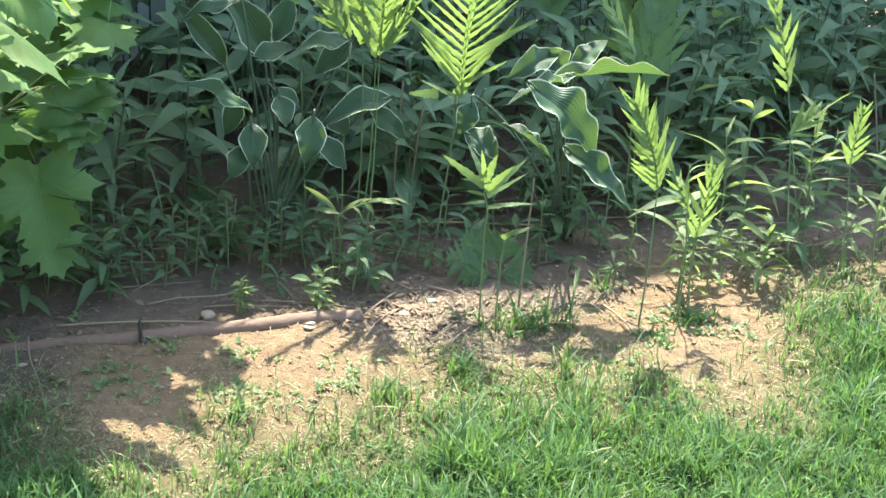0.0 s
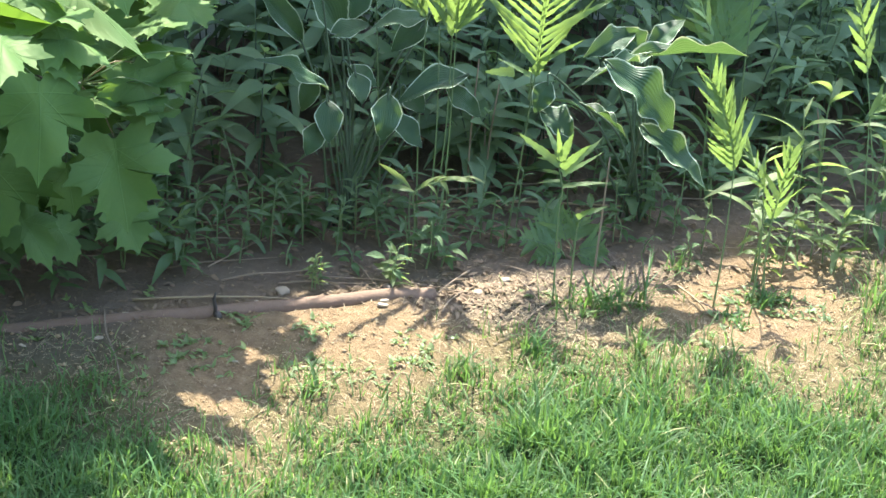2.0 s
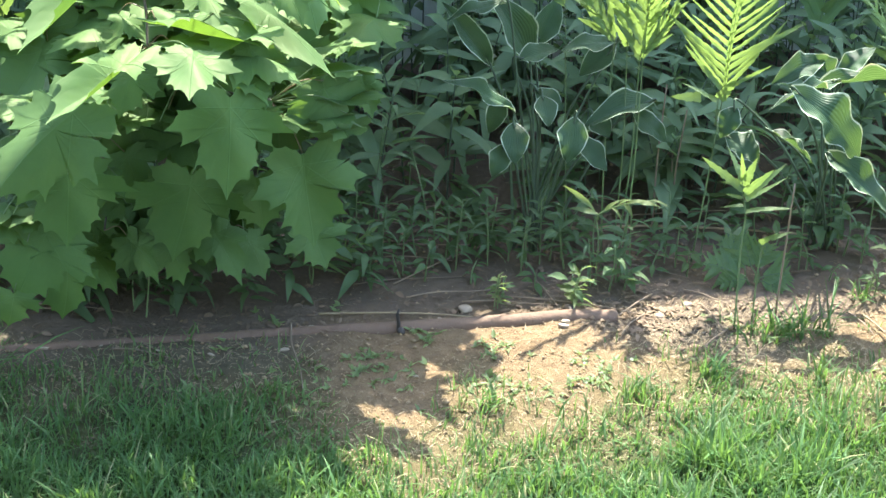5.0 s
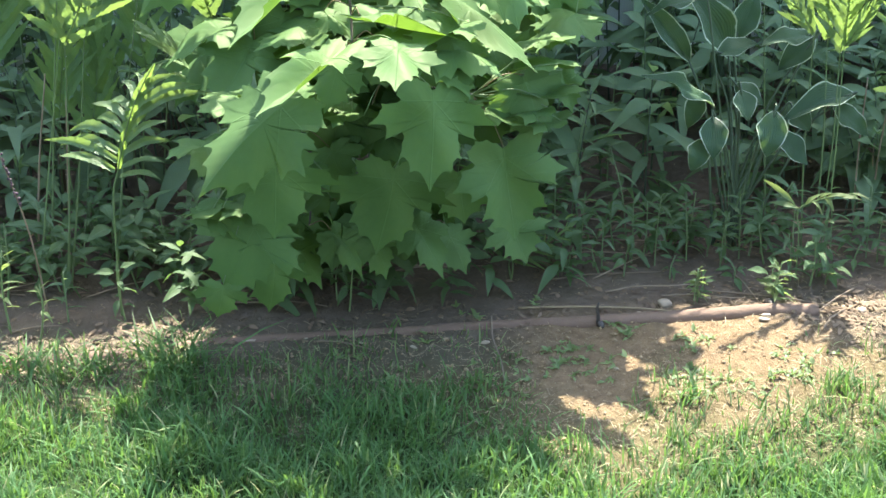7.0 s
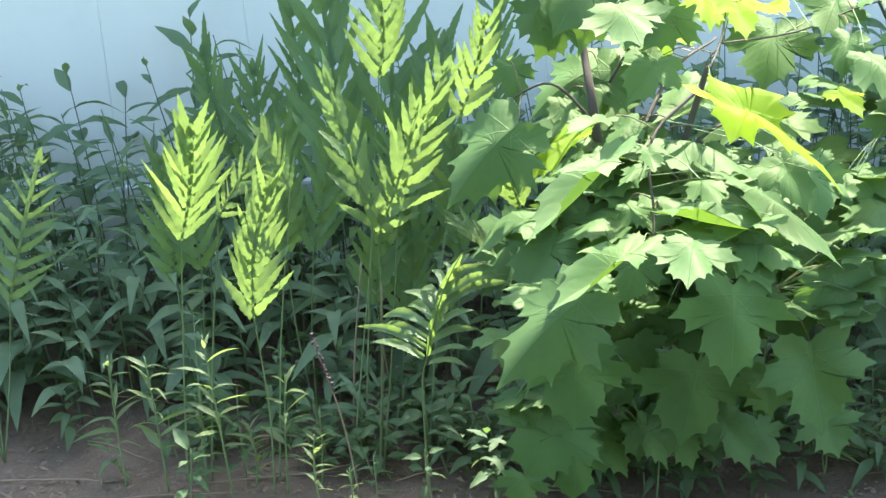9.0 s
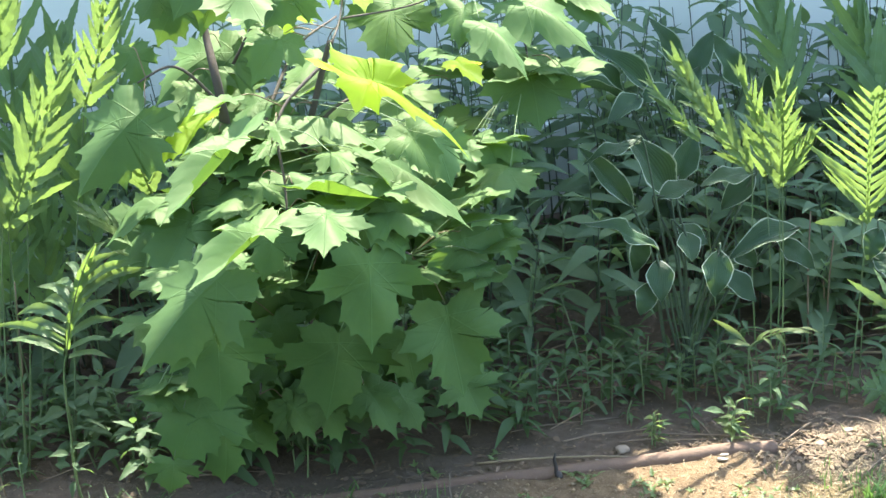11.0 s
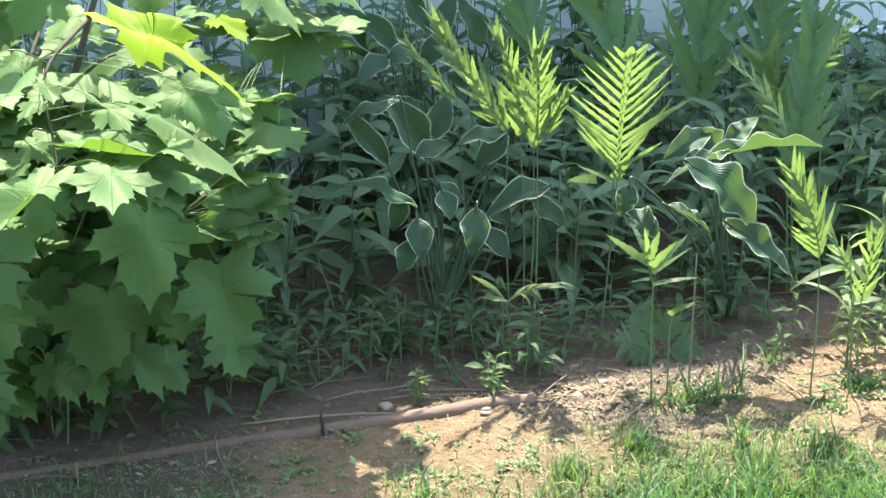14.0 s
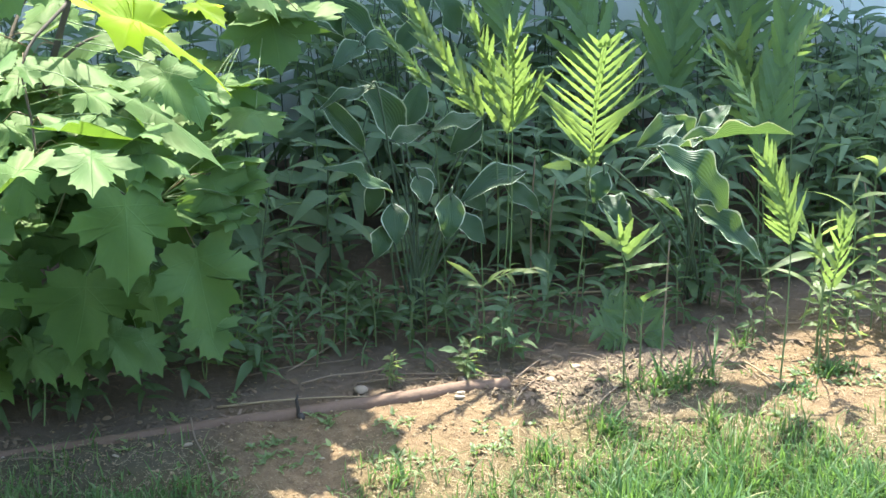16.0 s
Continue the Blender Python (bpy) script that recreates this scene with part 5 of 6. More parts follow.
def arching_weed(foot, tall, count, reach, lean=(0, 0)):
    """A leaning stem with long arching leaves that catch the sun."""
    foot = Vector(foot)
    root = thing("arching_weed", foot, "tall weed with long arching sunlit green leaves", "weed", "arching weeds in the bed")
    top = foot + Vector((lean[0], lean[1], tall))
    line = bend([foot - UP * 0.01, foot.lerp(top, 0.5) + Vector((rng.uniform(-0.01, 0.01), 0, 0)), top], 6)
    v, f = tube(line, taper(len(line), 0.0022, 0.0010), 6)
    part("stem", mesh_of("stem", v, f, STEM), root)
    for n in range(count):
        u = 0.35 + 0.65 * (n + 0.5) / count
        p = line[min(len(line) - 1, int(u * (len(line) - 1)))]
        a = n * 2.5 + rng.uniform(-0.6, 0.6)
        way = Vector((math.cos(a), math.sin(a) * 0.7, rng.uniform(0.25, 0.9) + 0.5 * u ** 4)).normalized()
        long = reach * rng.uniform(0.65, 1.1) * (1 - 0.35 * u ** 5)
        part("leaf", rng.choice(ARCH_MESHES), root, set_leaf(p, p + way * long, long * rng.uniform(0.13, 0.21), 0.1, rng.uniform(-25, 25)))


def leaning_weed(line, leaves):
    """A weed whose stem bends over to the side, with narrow leaves along it."""
    root = thing("leaning_weed", line[0], "weed leaning to the side with narrow sunlit leaves", "weed")
    line = bend([Vector(p) for p in line], 8)
    v, f = tube(line, taper(len(line), 0.0016, 0.0008), 6)
    part("stem", mesh_of("stem", v, f, STEM), root)
    for base, tip, wide in leaves:
        part("leaf", rng.choice(ARCH_MESHES), root, set_leaf(base, tip, wide, 0.5, rng.uniform(-25, 25)))


sunny_plant((-0.313, 2.728, 0), 0.063, 9, 0.032, (0.000, 0.000))
sunny_plant((-0.191, 2.763, 0), 0.077, 9, 0.043, (0.008, 0.001))
lance_plant((-0.446, 2.852, 0), 0.116, 12, 0.051, (0.000, 0.000))
lance_plant((-0.407, 2.855, 0), 0.137, 14, 0.049, (0.008, 0.001))
lance_plant((-0.356, 2.881, 0), 0.116, 12, 0.049, (-0.006, -0.000))
lance_plant((-0.296, 2.863, 0), 0.105, 10, 0.045, (0.006, 0.000))
lance_plant((-0.270, 2.909, 0), 0.128, 11, 0.049, (-0.004, -0.000))
lance_plant((-0.135, 2.874, 0), 0.116, 12, 0.058, (0.010, 0.001))
lance_plant((-0.120, 2.964, 0), 0.140, 12, 0.056, (-0.008, -0.001))
lance_plant((-0.237, 2.934, 0), 0.107, 10, 0.050, (0.000, 0.000))
leaning_weed(((-0.167, 2.855, 0.000), (-0.167, 2.855, 0.087), (-0.171, 2.855, 0.132), (-0.139, 2.855, 0.155), (-0.103, 2.855, 0.168), (-0.081, 2.855, 0.172)), (
    ((-0.170, 2.855, 0.136), (-0.219, 2.840, 0.155), 0.0108),
    ((-0.160, 2.855, 0.143), (-0.146, 2.840, 0.181), 0.0098),
    ((-0.150, 2.855, 0.151), (-0.125, 2.840, 0.152), 0.0098),
    ((-0.139, 2.855, 0.157), (-0.118, 2.840, 0.185), 0.0098),
    ((-0.130, 2.855, 0.160), (-0.106, 2.840, 0.153), 0.0098),
    ((-0.125, 2.855, 0.162), (-0.088, 2.840, 0.189), 0.0088),
    ((-0.109, 2.855, 0.166), (-0.069, 2.840, 0.175), 0.0098),
    ((-0.087, 2.855, 0.172), (-0.054, 2.840, 0.183), 0.0059),
    ((-0.177, 2.855, 0.141), (-0.226, 2.840, 0.196), 0.0098),))
lance_plant((-0.489, 2.806, 0), 0.094, 10, 0.044, (0.000, 0.000))
lance_plant((-0.530, 2.825, 0), 0.126, 12, 0.048, (0.005, 0.000))
sunny_plant((0.290, 2.942, 0), 0.042, 8, 0.022, (0.004, 0.000))
sunny_plant((0.323, 2.994, 0), 0.102, 8, 0.044, (0.004, 0.000))
sunny_plant((0.408, 2.910, 0), 0.158, 11, 0.051, (0.000, 0.000))
sunny_plant((0.452, 2.913, 0), 0.147, 10, 0.049, (0.014, 0.001))
sunny_plant((0.512, 3.007, 0), 0.161, 11, 0.056, (0.000, 0.000))
arching_weed((0.388, 2.999, 0), 0.215, 9, 0.110, (0.020, 0.001))
arching_weed((0.541, 3.203, 0), 0.261, 10, 0.126, (-0.010, -0.001))
sunny_plant((0.550, 2.972, 0), 0.132, 13, 0.059, (0.006, 0.000))
sunny_plant((0.533, 3.001, 0), 0.085, 10, 0.039, (-0.012, -0.001))
arching_weed((0.485, 3.124, 0), 0.236, 9, 0.122, (-0.008, -0.000))
arching_weed((0.616, 3.172, 0), 0.278, 12, 0.108, (0.026, 0.001))
lance_plant((0.687, 3.209, 0), 0.213, 14, 0.069, (0.000, 0.000))
sunny_plant((0.714, 3.100, 0), 0.142, 12, 0.051, (0.010, 0.000))
arching_weed((0.771, 3.111, 0), 0.131, 9, 0.081, (-0.006, -0.000))
arching_weed((0.798, 3.184, 0), 0.223, 9, 0.093, (-0.006, -0.000))
arching_weed((0.540, 2.970, 0), 0.116, 8, 0.083, (0.010, 0.000))
arching_weed((0.647, 3.132, 0), 0.187, 8, 0.092, (-0.010, -0.000))
sunny_plant((0.422, 2.898, 0), 0.135, 12, 0.038, (0.000, 0.000))
sunny_plant((0.404, 2.904, 0), 0.156, 9, 0.038, (0.008, 0.000))
sunny_plant((-0.318, 2.725, 0), 0.069, 9, 0.031, (0.005, 0.000))
sunny_plant((-0.192, 2.748, 0), 0.060, 8, 0.037, (0.004, 0.000))
lance_plant((-0.174, 2.850, 0), 0.092, 9, 0.047, (-0.009, -0.000))
lance_plant((-0.129, 2.878, 0), 0.093, 9, 0.048, (0.013, 0.001))
arching_weed((-1.364, 2.350, 0), 0.148, 12, 0.048, (0.000, 0.000))
arching_weed((-1.311, 2.344, 0), 0.098, 9, 0.037, (0.009, 0.003))
arching_weed((-1.661, 2.338, 0), 0.254, 16, 0.082, (-0.009, -0.003))
arching_weed((-1.539, 2.353, 0), 0.302, 14, 0.081, (-0.017, -0.007))
arching_weed((-1.606, 2.374, 0), 0.183, 15, 0.071, (0.009, 0.003))
arching_weed((-1.458, 2.396, 0), 0.222, 14, 0.065, (0.017, 0.007))
arching_weed((-1.422, 2.447, 0), 0.132, 12, 0.049, (0.009, 0.003))
arching_weed((-1.746, 2.334, 0), 0.246, 14, 0.077, (0.000, 0.000))
arching_weed((-1.523, 2.398, 0), 0.122, 15, 0.049, (0.000, 0.000))
lance_plant((-1.292, 2.409, 0), 0.092, 7, 0.041, (0.000, 0.000))
lance_plant((0.233, 3.083, 0), 0.155, 12, 0.055, (0.000, 0.000))
lance_plant((0.170, 3.007, 0), 0.141, 10, 0.050, (-0.006, -0.000))
lance_plant((-0.060, 2.969, 0), 0.140, 10, 0.050, (0.000, 0.000))
lance_plant((-0.000, 2.996, 0), 0.130, 10, 0.050, (0.004, 0.000))
lance_plant((-0.590, 2.887, 0), 0.139, 10, 0.045, (0.000, 0.000))
lance_plant((0.284, 3.086, 0), 0.166, 12, 0.051, (0.000, 0.000))

for k in range(20):
    s, d = rng.uniform(-1.9, 1.35), rng.uniform(0.20, 0.55)
    tall = rng.uniform(0.12, 0.26) + 0.35 * max(0, d - 0.25)
    lance_plant(bed(s, d), tall, rng.randint(8, 14), rng.uniform(0.06, 0.10), (rng.uniform(-0.05, 0.05), rng.uniform(-0.05, 0.05)))


OVAL_MESHES = [mesh_of("leaf", *blade(lambda u: min(1.0, (u / 0.42 + 0.05) ** 0.8) * (1 - u ** 2.4) if u < 1 else 0, 9, 4, d, 0.4, 0.10, 1.5, 0.2, slim=0.45)[:2], WEED_SHADED, blade(lance_profile, 9, 4)[2])
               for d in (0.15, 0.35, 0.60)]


def broad_weed(x, y, tall, size):
    """A low weed with a few broad pointed leaves on short stalks."""
    foot = Vector((x, y, height_at(x, y)))
    root = thing("broad_leaved_weed", foot, "low weed with broad pointed dark green leaves", "weed", "broad-leaved weeds in the bed")
    top = foot + Vector((rng.uniform(-0.015, 0.015), rng.uniform(-0.02, 0.01), tall))
    line = bend([foot - UP * 0.01, foot.lerp(top, 0.5) + Vector((rng.uniform(-0.006, 0.006), 0, 0)), top], 5)
    v, f = tube(line, taper(len(line), 0.0018, 0.0010), 6)
    part("stem", mesh_of("stem", v, f, STEM), root)
    count = 5 + int(tall * 45)
    for n in range(count):
        u = 0.30 + 0.70 * (n + 0.5) / count
        p = line[min(len(line) - 1, int(u * (len(line) - 1)))]
        a = n * 2.4 + rng.uniform(-0.4, 0.4)
        way = Vector((math.cos(a), math.sin(a), rng.uniform(-0.2, 0.5) + 0.5 * u ** 4)).normalized()
        reach = size * rng.uniform(0.65, 1.15)
        at = p + way * reach * 0.2
        part("leaf", rng.choice(OVAL_MESHES), root, set_leaf(at, at + way * reach, reach * rng.uniform(0.36, 0.52), 0.2, rng.uniform(-18, 18)))


for x, y, tall, size in ((-0.192, 2.780, 0.070, 0.050), (-0.142, 2.833, 0.110, 0.055), (-0.118, 2.845, 0.060, 0.050), (-0.225, 2.904, 0.100, 0.050),
                          (-0.289, 2.895, 0.120, 0.040), (-0.319, 2.750, 0.060, 0.030), (-0.450, 2.800, 0.080, 0.040), (-0.432, 2.885, 0.130, 0.050),
                          (-0.489, 2.798, 0.060, 0.040), (-0.532, 2.763, 0.050, 0.040), (-0.374, 2.816, 0.050, 0.035), (-0.257, 2.814, 0.045, 0.035),
                          (-0.366, 2.917, 0.140, 0.050), (-0.325, 2.908, 0.100, 0.045), (-0.482, 2.886, 0.110, 0.050), (-0.406, 2.914, 0.100, 0.045),
                          (-0.177, 2.930, 0.120, 0.050), (-0.077, 2.914, 0.060, 0.040), (-0.018, 2.930, 0.070, 0.040), (0.298, 2.940, 0.070, 0.035),
                          (0.276, 3.055, 0.100, 0.040), (0.222, 2.981, 0.050, 0.030), (0.491, 2.999, 0.090, 0.040), (-0.580, 2.813, 0.070, 0.045),
                          (-0.545, 2.905, 0.100, 0.050), (-0.256, 2.925, 0.080, 0.045)):
    broad_weed(x, y, tall * 0.8, size * 0.75)
for k in range(58):
    s, d = (rng.uniform(-1.7, 1.1), rng.uniform(0.09, 0.30)) if k < 30 else (rng.uniform(-1.75, -1.14), rng.uniform(0.19, 0.38))
    p = bed(s, d)
    broad_weed(p.x, p.y, rng.uniform(0.05, 0.13), rng.uniform(0.032, 0.055))


def undergrowth():
    """The crowded leafy stems at the back of the bed, joined."""
    dice = random.Random(23)
    verts, tris, base = [], [], 0
    unit, stems = [], []
    for me in LANCE_MESHES:
        co = np.empty(len(me.vertices) * 3, dtype=np.float32)
        me.vertices.foreach_get("co", co)
        me.calc_loop_triangles()
        tri = np.empty(len(me.loop_triangles) * 3, dtype=np.int32)
        me.loop_triangles.foreach_get("vertices", tri)
        unit.append((co.reshape(-1, 3), tri.reshape(-1, 3)))
    for k in range(620):
        d = 0.36 + 0.80 * dice.random() ** 0.8
        s = dice.uniform(-2.6, 2.1)
        tall = (0.20 + 0.36 * (d - 0.3)) * dice.uniform(0.75, 1.25) * (0.5 if s > 0.85 and d > 0.7 else 1.0)
        line, poses = lance_leaves(bed(s, d), tall, dice.randint(8, 12), dice.uniform(0.09, 0.15), (dice.uniform(-0.06, 0.06), dice.uniform(-0.08, 0.02)), dice, 1.25)
        v, f = tube(line, taper(len(line), 0.0021, 0.0010), 5)
        stems.append((v, f))
        for m in poses:
            co, tri = unit[dice.randrange(4)]
            q = np.array(m)
            verts.append(co @ q[:3, :3].T + q[:3, 3])
            tris.append(tri + base)
            base += len(co)
    me = fast_mesh("undergrowth", np.concatenate(verts), np.concatenate(tris), LANCE)
    tagged(part("undergrowth", me), "crowded dark green leafy stems filling the shaded bed", "undergrowth", kind="stuff")
    verts, faces, base = [], [], 0
    for v, f in stems:
        verts += v
        faces += [tuple(i + base for i in face) for face in f]
        base += len(v)
    tagged(part("undergrowth_stems", mesh_of("undergrowth_stems", verts, faces, STEM_SHADED)), "thin upright green stems crowded in the bed", "stems", kind="stuff")


undergrowth()


# ---- litter on the soil ----
def litter():
    dice = np.random.default_rng(5)
    n = 15000
    roots = []
    while len(roots) < n:
        x, y = dice.uniform(-2.0, 1.4), dice.uniform(1.9, 3.9)
        if len(roots) < 1800:
            x, y = dice.normal(0.03, 0.13), dice.normal(2.76, 0.07)
        s, d = bed_sd(x, y)
        share = lawn_share(x, y)
        if d > 0.9 or share > 0.7 + 0.3 * dice.random() or (d > 0.05 and dice.random() < 0.65):
            continue
        if len(roots) > 8000 and not 0.10 + 0.15 * dice.random() < share < 0.75:
            continue
        roots.append((x, y, height_at(x, y)))
    roots = np.array(roots)
    turn, long, wide = dice.uniform(0, 2 * np.pi, n), dice.gamma(1.4, 0.0048, n) + 0.003, dice.uniform(0.0004, 0.0010, n)
    way = np.stack([np.cos(turn), np.sin(turn), dice.normal(0, 0.10, n)], 1)
    side = np.stack([-np.sin(turn), np.cos(turn), dice.normal(0, 0.3, n)], 1)
    rings = []
    for u in (-0.5, 0.0, 0.5):
        mid = roots + way * (long * u)[:, None] + np.array([0, 0, 1]) * (0.0022 + 0.05 * long * (1 - 4 * u * u))[:, None]
        rings += [mid - side * wide[:, None] / 2, mid + side * wide[:, None] / 2]
    verts = np.stack(rings, 1).reshape(-1, 3)
    tris = ((np.arange(n) * 6)[:, None, None] + np.array([[0, 1, 3], [0, 3, 2], [2, 3, 5], [2, 5, 4]])[None]).reshape(-1, 3)
    tagged(part("straw_litter", fast_mesh("straw_litter", verts, tris, STRAW)), "short dry straw bits strewn over the soil", "litter", kind="stuff")
    # crumbs of soil: squashed eight-cornered lumps
    n, verts, tris = 10000, [], []
    shape = np.array([[1, 0, 0], [-1, 0, 0], [0, 1, 0], [0, -1, 0], [0, 0, 1], [0, 0, -1]], dtype=float)
    pattern = np.array([[0, 2, 4], [2, 1, 4], [1, 3, 4], [3, 0, 4], [2, 0, 5], [1, 2, 5], [3, 1, 5], [0, 3, 5]])
    count = 0
    while count < n:
        x, y = dice.uniform(-2.0, 1.4), dice.uniform(1.9, 3.7)
        s, d = bed_sd(x, y)
        if d > 0.8 or lawn_share(x, y) > 0.6 or (d > 0.03 and dice.random() < 0.93):
            continue
        size = 0.0006 + dice.gamma(1.1, 0.0008)
        lump = shape * dice.uniform(0.6, 1.3, (6, 1)) * size * np.array([1, 1, 0.7])
        a = dice.uniform(0, 6.28)
        lump = lump @ np.array([[math.cos(a), -math.sin(a), 0], [math.sin(a), math.cos(a), 0], [0, 0, 1]])
        verts.append(lump + np.array([x, y, height_at(x, y) + size * 0.3]))
        tris.append(pattern + 6 * count)
        count += 1
    tagged(part("soil_crumbs", fast_mesh("soil_crumbs", np.concatenate(verts), np.concatenate(tris), CLOD)), "small dry crumbs of sandy soil", "soil", kind="stuff")


litter()


def leaf_litter():
    """Curled brown scraps of dead leaves on the bed's dark soil."""
    dice = np.random.default_rng(19)
    roots = []
    while len(roots) < 2900:
        s, d = dice.uniform(-2.2, 1.2), abs(dice.normal(0.10, 0.22)) - 0.01
        p = bed(s, d)
        if len(roots) < 300:            # a heap of scraps past the end of the pipe
            p = Vector((dice.normal(-0.06, 0.055), dice.normal(2.76, 0.045), 0))
        roots.append((p.x, p.y, height_at(p.x, p.y) + 0.002))
    roots = np.array(roots)
    n = len(roots)
    turn, long, wide = dice.uniform(0, 2 * np.pi, n), dice.uniform(0.005, 0.022, n), dice.uniform(0.002, 0.007, n)
    way = np.stack([np.cos(turn), np.sin(turn), dice.normal(0, 0.15, n)], 1)
    side = np.stack([-np.sin(turn), np.cos(turn), dice.normal(0, 0.35, n)], 1)
    rings = []
    for u, w in ((-0.5, 0.25), (-0.15, 1.0), (0.2, 0.9), (0.5, 0.1)):
        mid = roots + way * (long * u)[:, None] + np.array([0, 0, 1]) * (0.12 * long * (1 - 3 * u * u))[:, None]
        rings += [mid - side * (wide * w / 2)[:, None], mid + side * (wide * w / 2)[:, None]]
    verts = np.stack(rings, 1).reshape(-1, 3)
    pattern = np.array([[0, 1, 3], [0, 3, 2], [2, 3, 5], [2, 5, 4], [4, 5, 7], [4, 7, 6]])
    tris = ((np.arange(n) * 8)[:, None, None] + pattern[None]).reshape(-1, 3)
    tagged(part("leaf_litter", fast_mesh("leaf_litter", verts, tris, LITTER)), "curled brown scraps of dead leaves on soil", "litter", kind="stuff")


leaf_litter()


def dry_stem(a, b, radius):
    """A dead stem that lies on the soil."""
    a, b = Vector((*a, height_at(*a) + radius + 0.003)), Vector((*b, height_at(*b) + radius + 0.003))
    span = (b - a).length
    side = UP.cross(b - a).normalized()
    line = bend([a, a.lerp(b, 0.35) + side * span * rng.uniform(-0.03, 0.03) + UP * 0.004, a.lerp(b, 0.7) + side * span * rng.uniform(-0.03, 0.03) + UP * 0.003, b], 5)
    v, f = tube(line, taper(len(line), radius, radius * 0.5), 6)
    ob = part("dry_stem", mesh_of("dry_stem", v, f, STRAW if radius > 0.0018 else DEAD))
    tagged(ob, "thin dry dead stem lying on the soil", "stem", "dead stems on the soil")


dry_stem((-0.592, 2.635), (-0.312, 2.680), 0.0020)
dry_stem((-0.245, 3.049), (0.237, 3.148), 0.0030)
dry_stem((-0.603, 2.892), (-0.468, 2.948), 0.0015)
dry_stem((-0.563, 2.840), (-0.417, 2.878), 0.0015)
dry_stem((-0.466, 2.728), (-0.328, 2.792), 0.0015)
dry_stem((-0.625, 2.586), (-0.550, 2.380), 0.0015)
dry_stem((-0.874, 2.441), (-0.765, 2.428), 0.0015)
dry_stem((-1.359, 2.342), (-1.293, 2.389), 0.0015)
dry_stem((0.279, 2.860), (0.327, 2.775), 0.0020)
dry_stem((0.304, 2.815), (0.346, 2.780), 0.0015)
dry_stem((0.016, 2.820), (0.063, 2.741), 0.0015)
dry_stem((-0.103, 2.689), (-0.074, 2.772), 0.0015)
dry_stem((-0.373, 2.731), (-0.215, 2.763), 0.0015)
dry_stem((-0.571, 2.891), (-0.399, 2.948), 0.0015)
dry_stem((-0.018, 2.861), (0.059, 2.834), 0.0015)
dry_stem((-0.269, 2.844), (-0.213, 2.742), 0.0015)
dry_stem((0.063, 2.761), (0.030, 2.694), 0.0015)
dry_stem((-0.069, 2.830), (-0.118, 2.743), 0.0015)
dry_stem((0.253, 2.868), (0.298, 2.798), 0.0015)
for k in range(46):                     # last year's stems, lying in the shade of the plants
    s, d, turn = rng.uniform(-2.0, 1.1), rng.uniform(0.05, 0.5), rng.gauss(0, 0.35)
    half = rng.uniform(0.05, 0.16)
    a, b = bed(s - half * math.cos(turn), d - half * math.sin(turn)), bed(s + half * math.cos(turn), d + half * math.sin(turn))
    dry_stem((a.x, a.y), (b.x, b.y), rng.uniform(0.0010, 0.0017))


def wood_chip(x, y, size):
    """A flat splinter with broken ends."""
    verts, faces = [], []
    turn = rng.uniform(-0.5, 0.5)
    outline = [(-0.5, -0.12), (-0.1, -0.2), (0.35, -0.16), (0.5, -0.02), (0.42, 0.14), (0.05, 0.2), (-0.38, 0.16)]
    for z in (0.0, 0.16):
        for u, w in outline:
            u, w = u * rng.uniform(0.85, 1.1) * size, w * rng.uniform(0.8, 1.4) * size
            verts.append((x + u * math.cos(turn) - w * math.sin(turn), y + u * math.sin(turn) + w * math.cos(turn), height_at(x, y) + 0.001 + z * size))
    k = len(outline)
    faces = [tuple(range(k))[::-1], tuple(range(k, 2 * k))] + [(i, (i + 1) % k, (i + 1) % k + k, i + k) for i in range(k)]
    ob = part("wood_chip", mesh_of("wood_chip", verts, faces, CHIP, smooth=False))
    tagged(ob, "small bleached wood chip on dark soil", "wood chip", "wood chips on the soil")


wood_chip(-0.983, 2.423, 0.027)
wood_chip(-0.722, 2.536, 0.013)
wood_chip(-0.696, 2.547, 0.011)
wood_chip(-0.592, 2.586, 0.013)
wood_chip(-0.570, 2.594, 0.011)
wood_chip(-0.898, 2.452, 0.009)
wood_chip(-1.148, 2.364, 0.020)
wood_chip(-0.804, 2.456, 0.009)
wood_chip(-0.820, 2.507, 0.011)
wood_chip(-0.722, 2.534, 0.016)
wood_chip(-0.719, 2.460, 0.012)
wood_chip(-0.196, 2.702, 0.016)
wood_chip(-0.615, 2.510, 0.015)
wood_chip(-0.397, 2.474, 0.009)
wood_chip(-0.198, 2.687, 0.018)


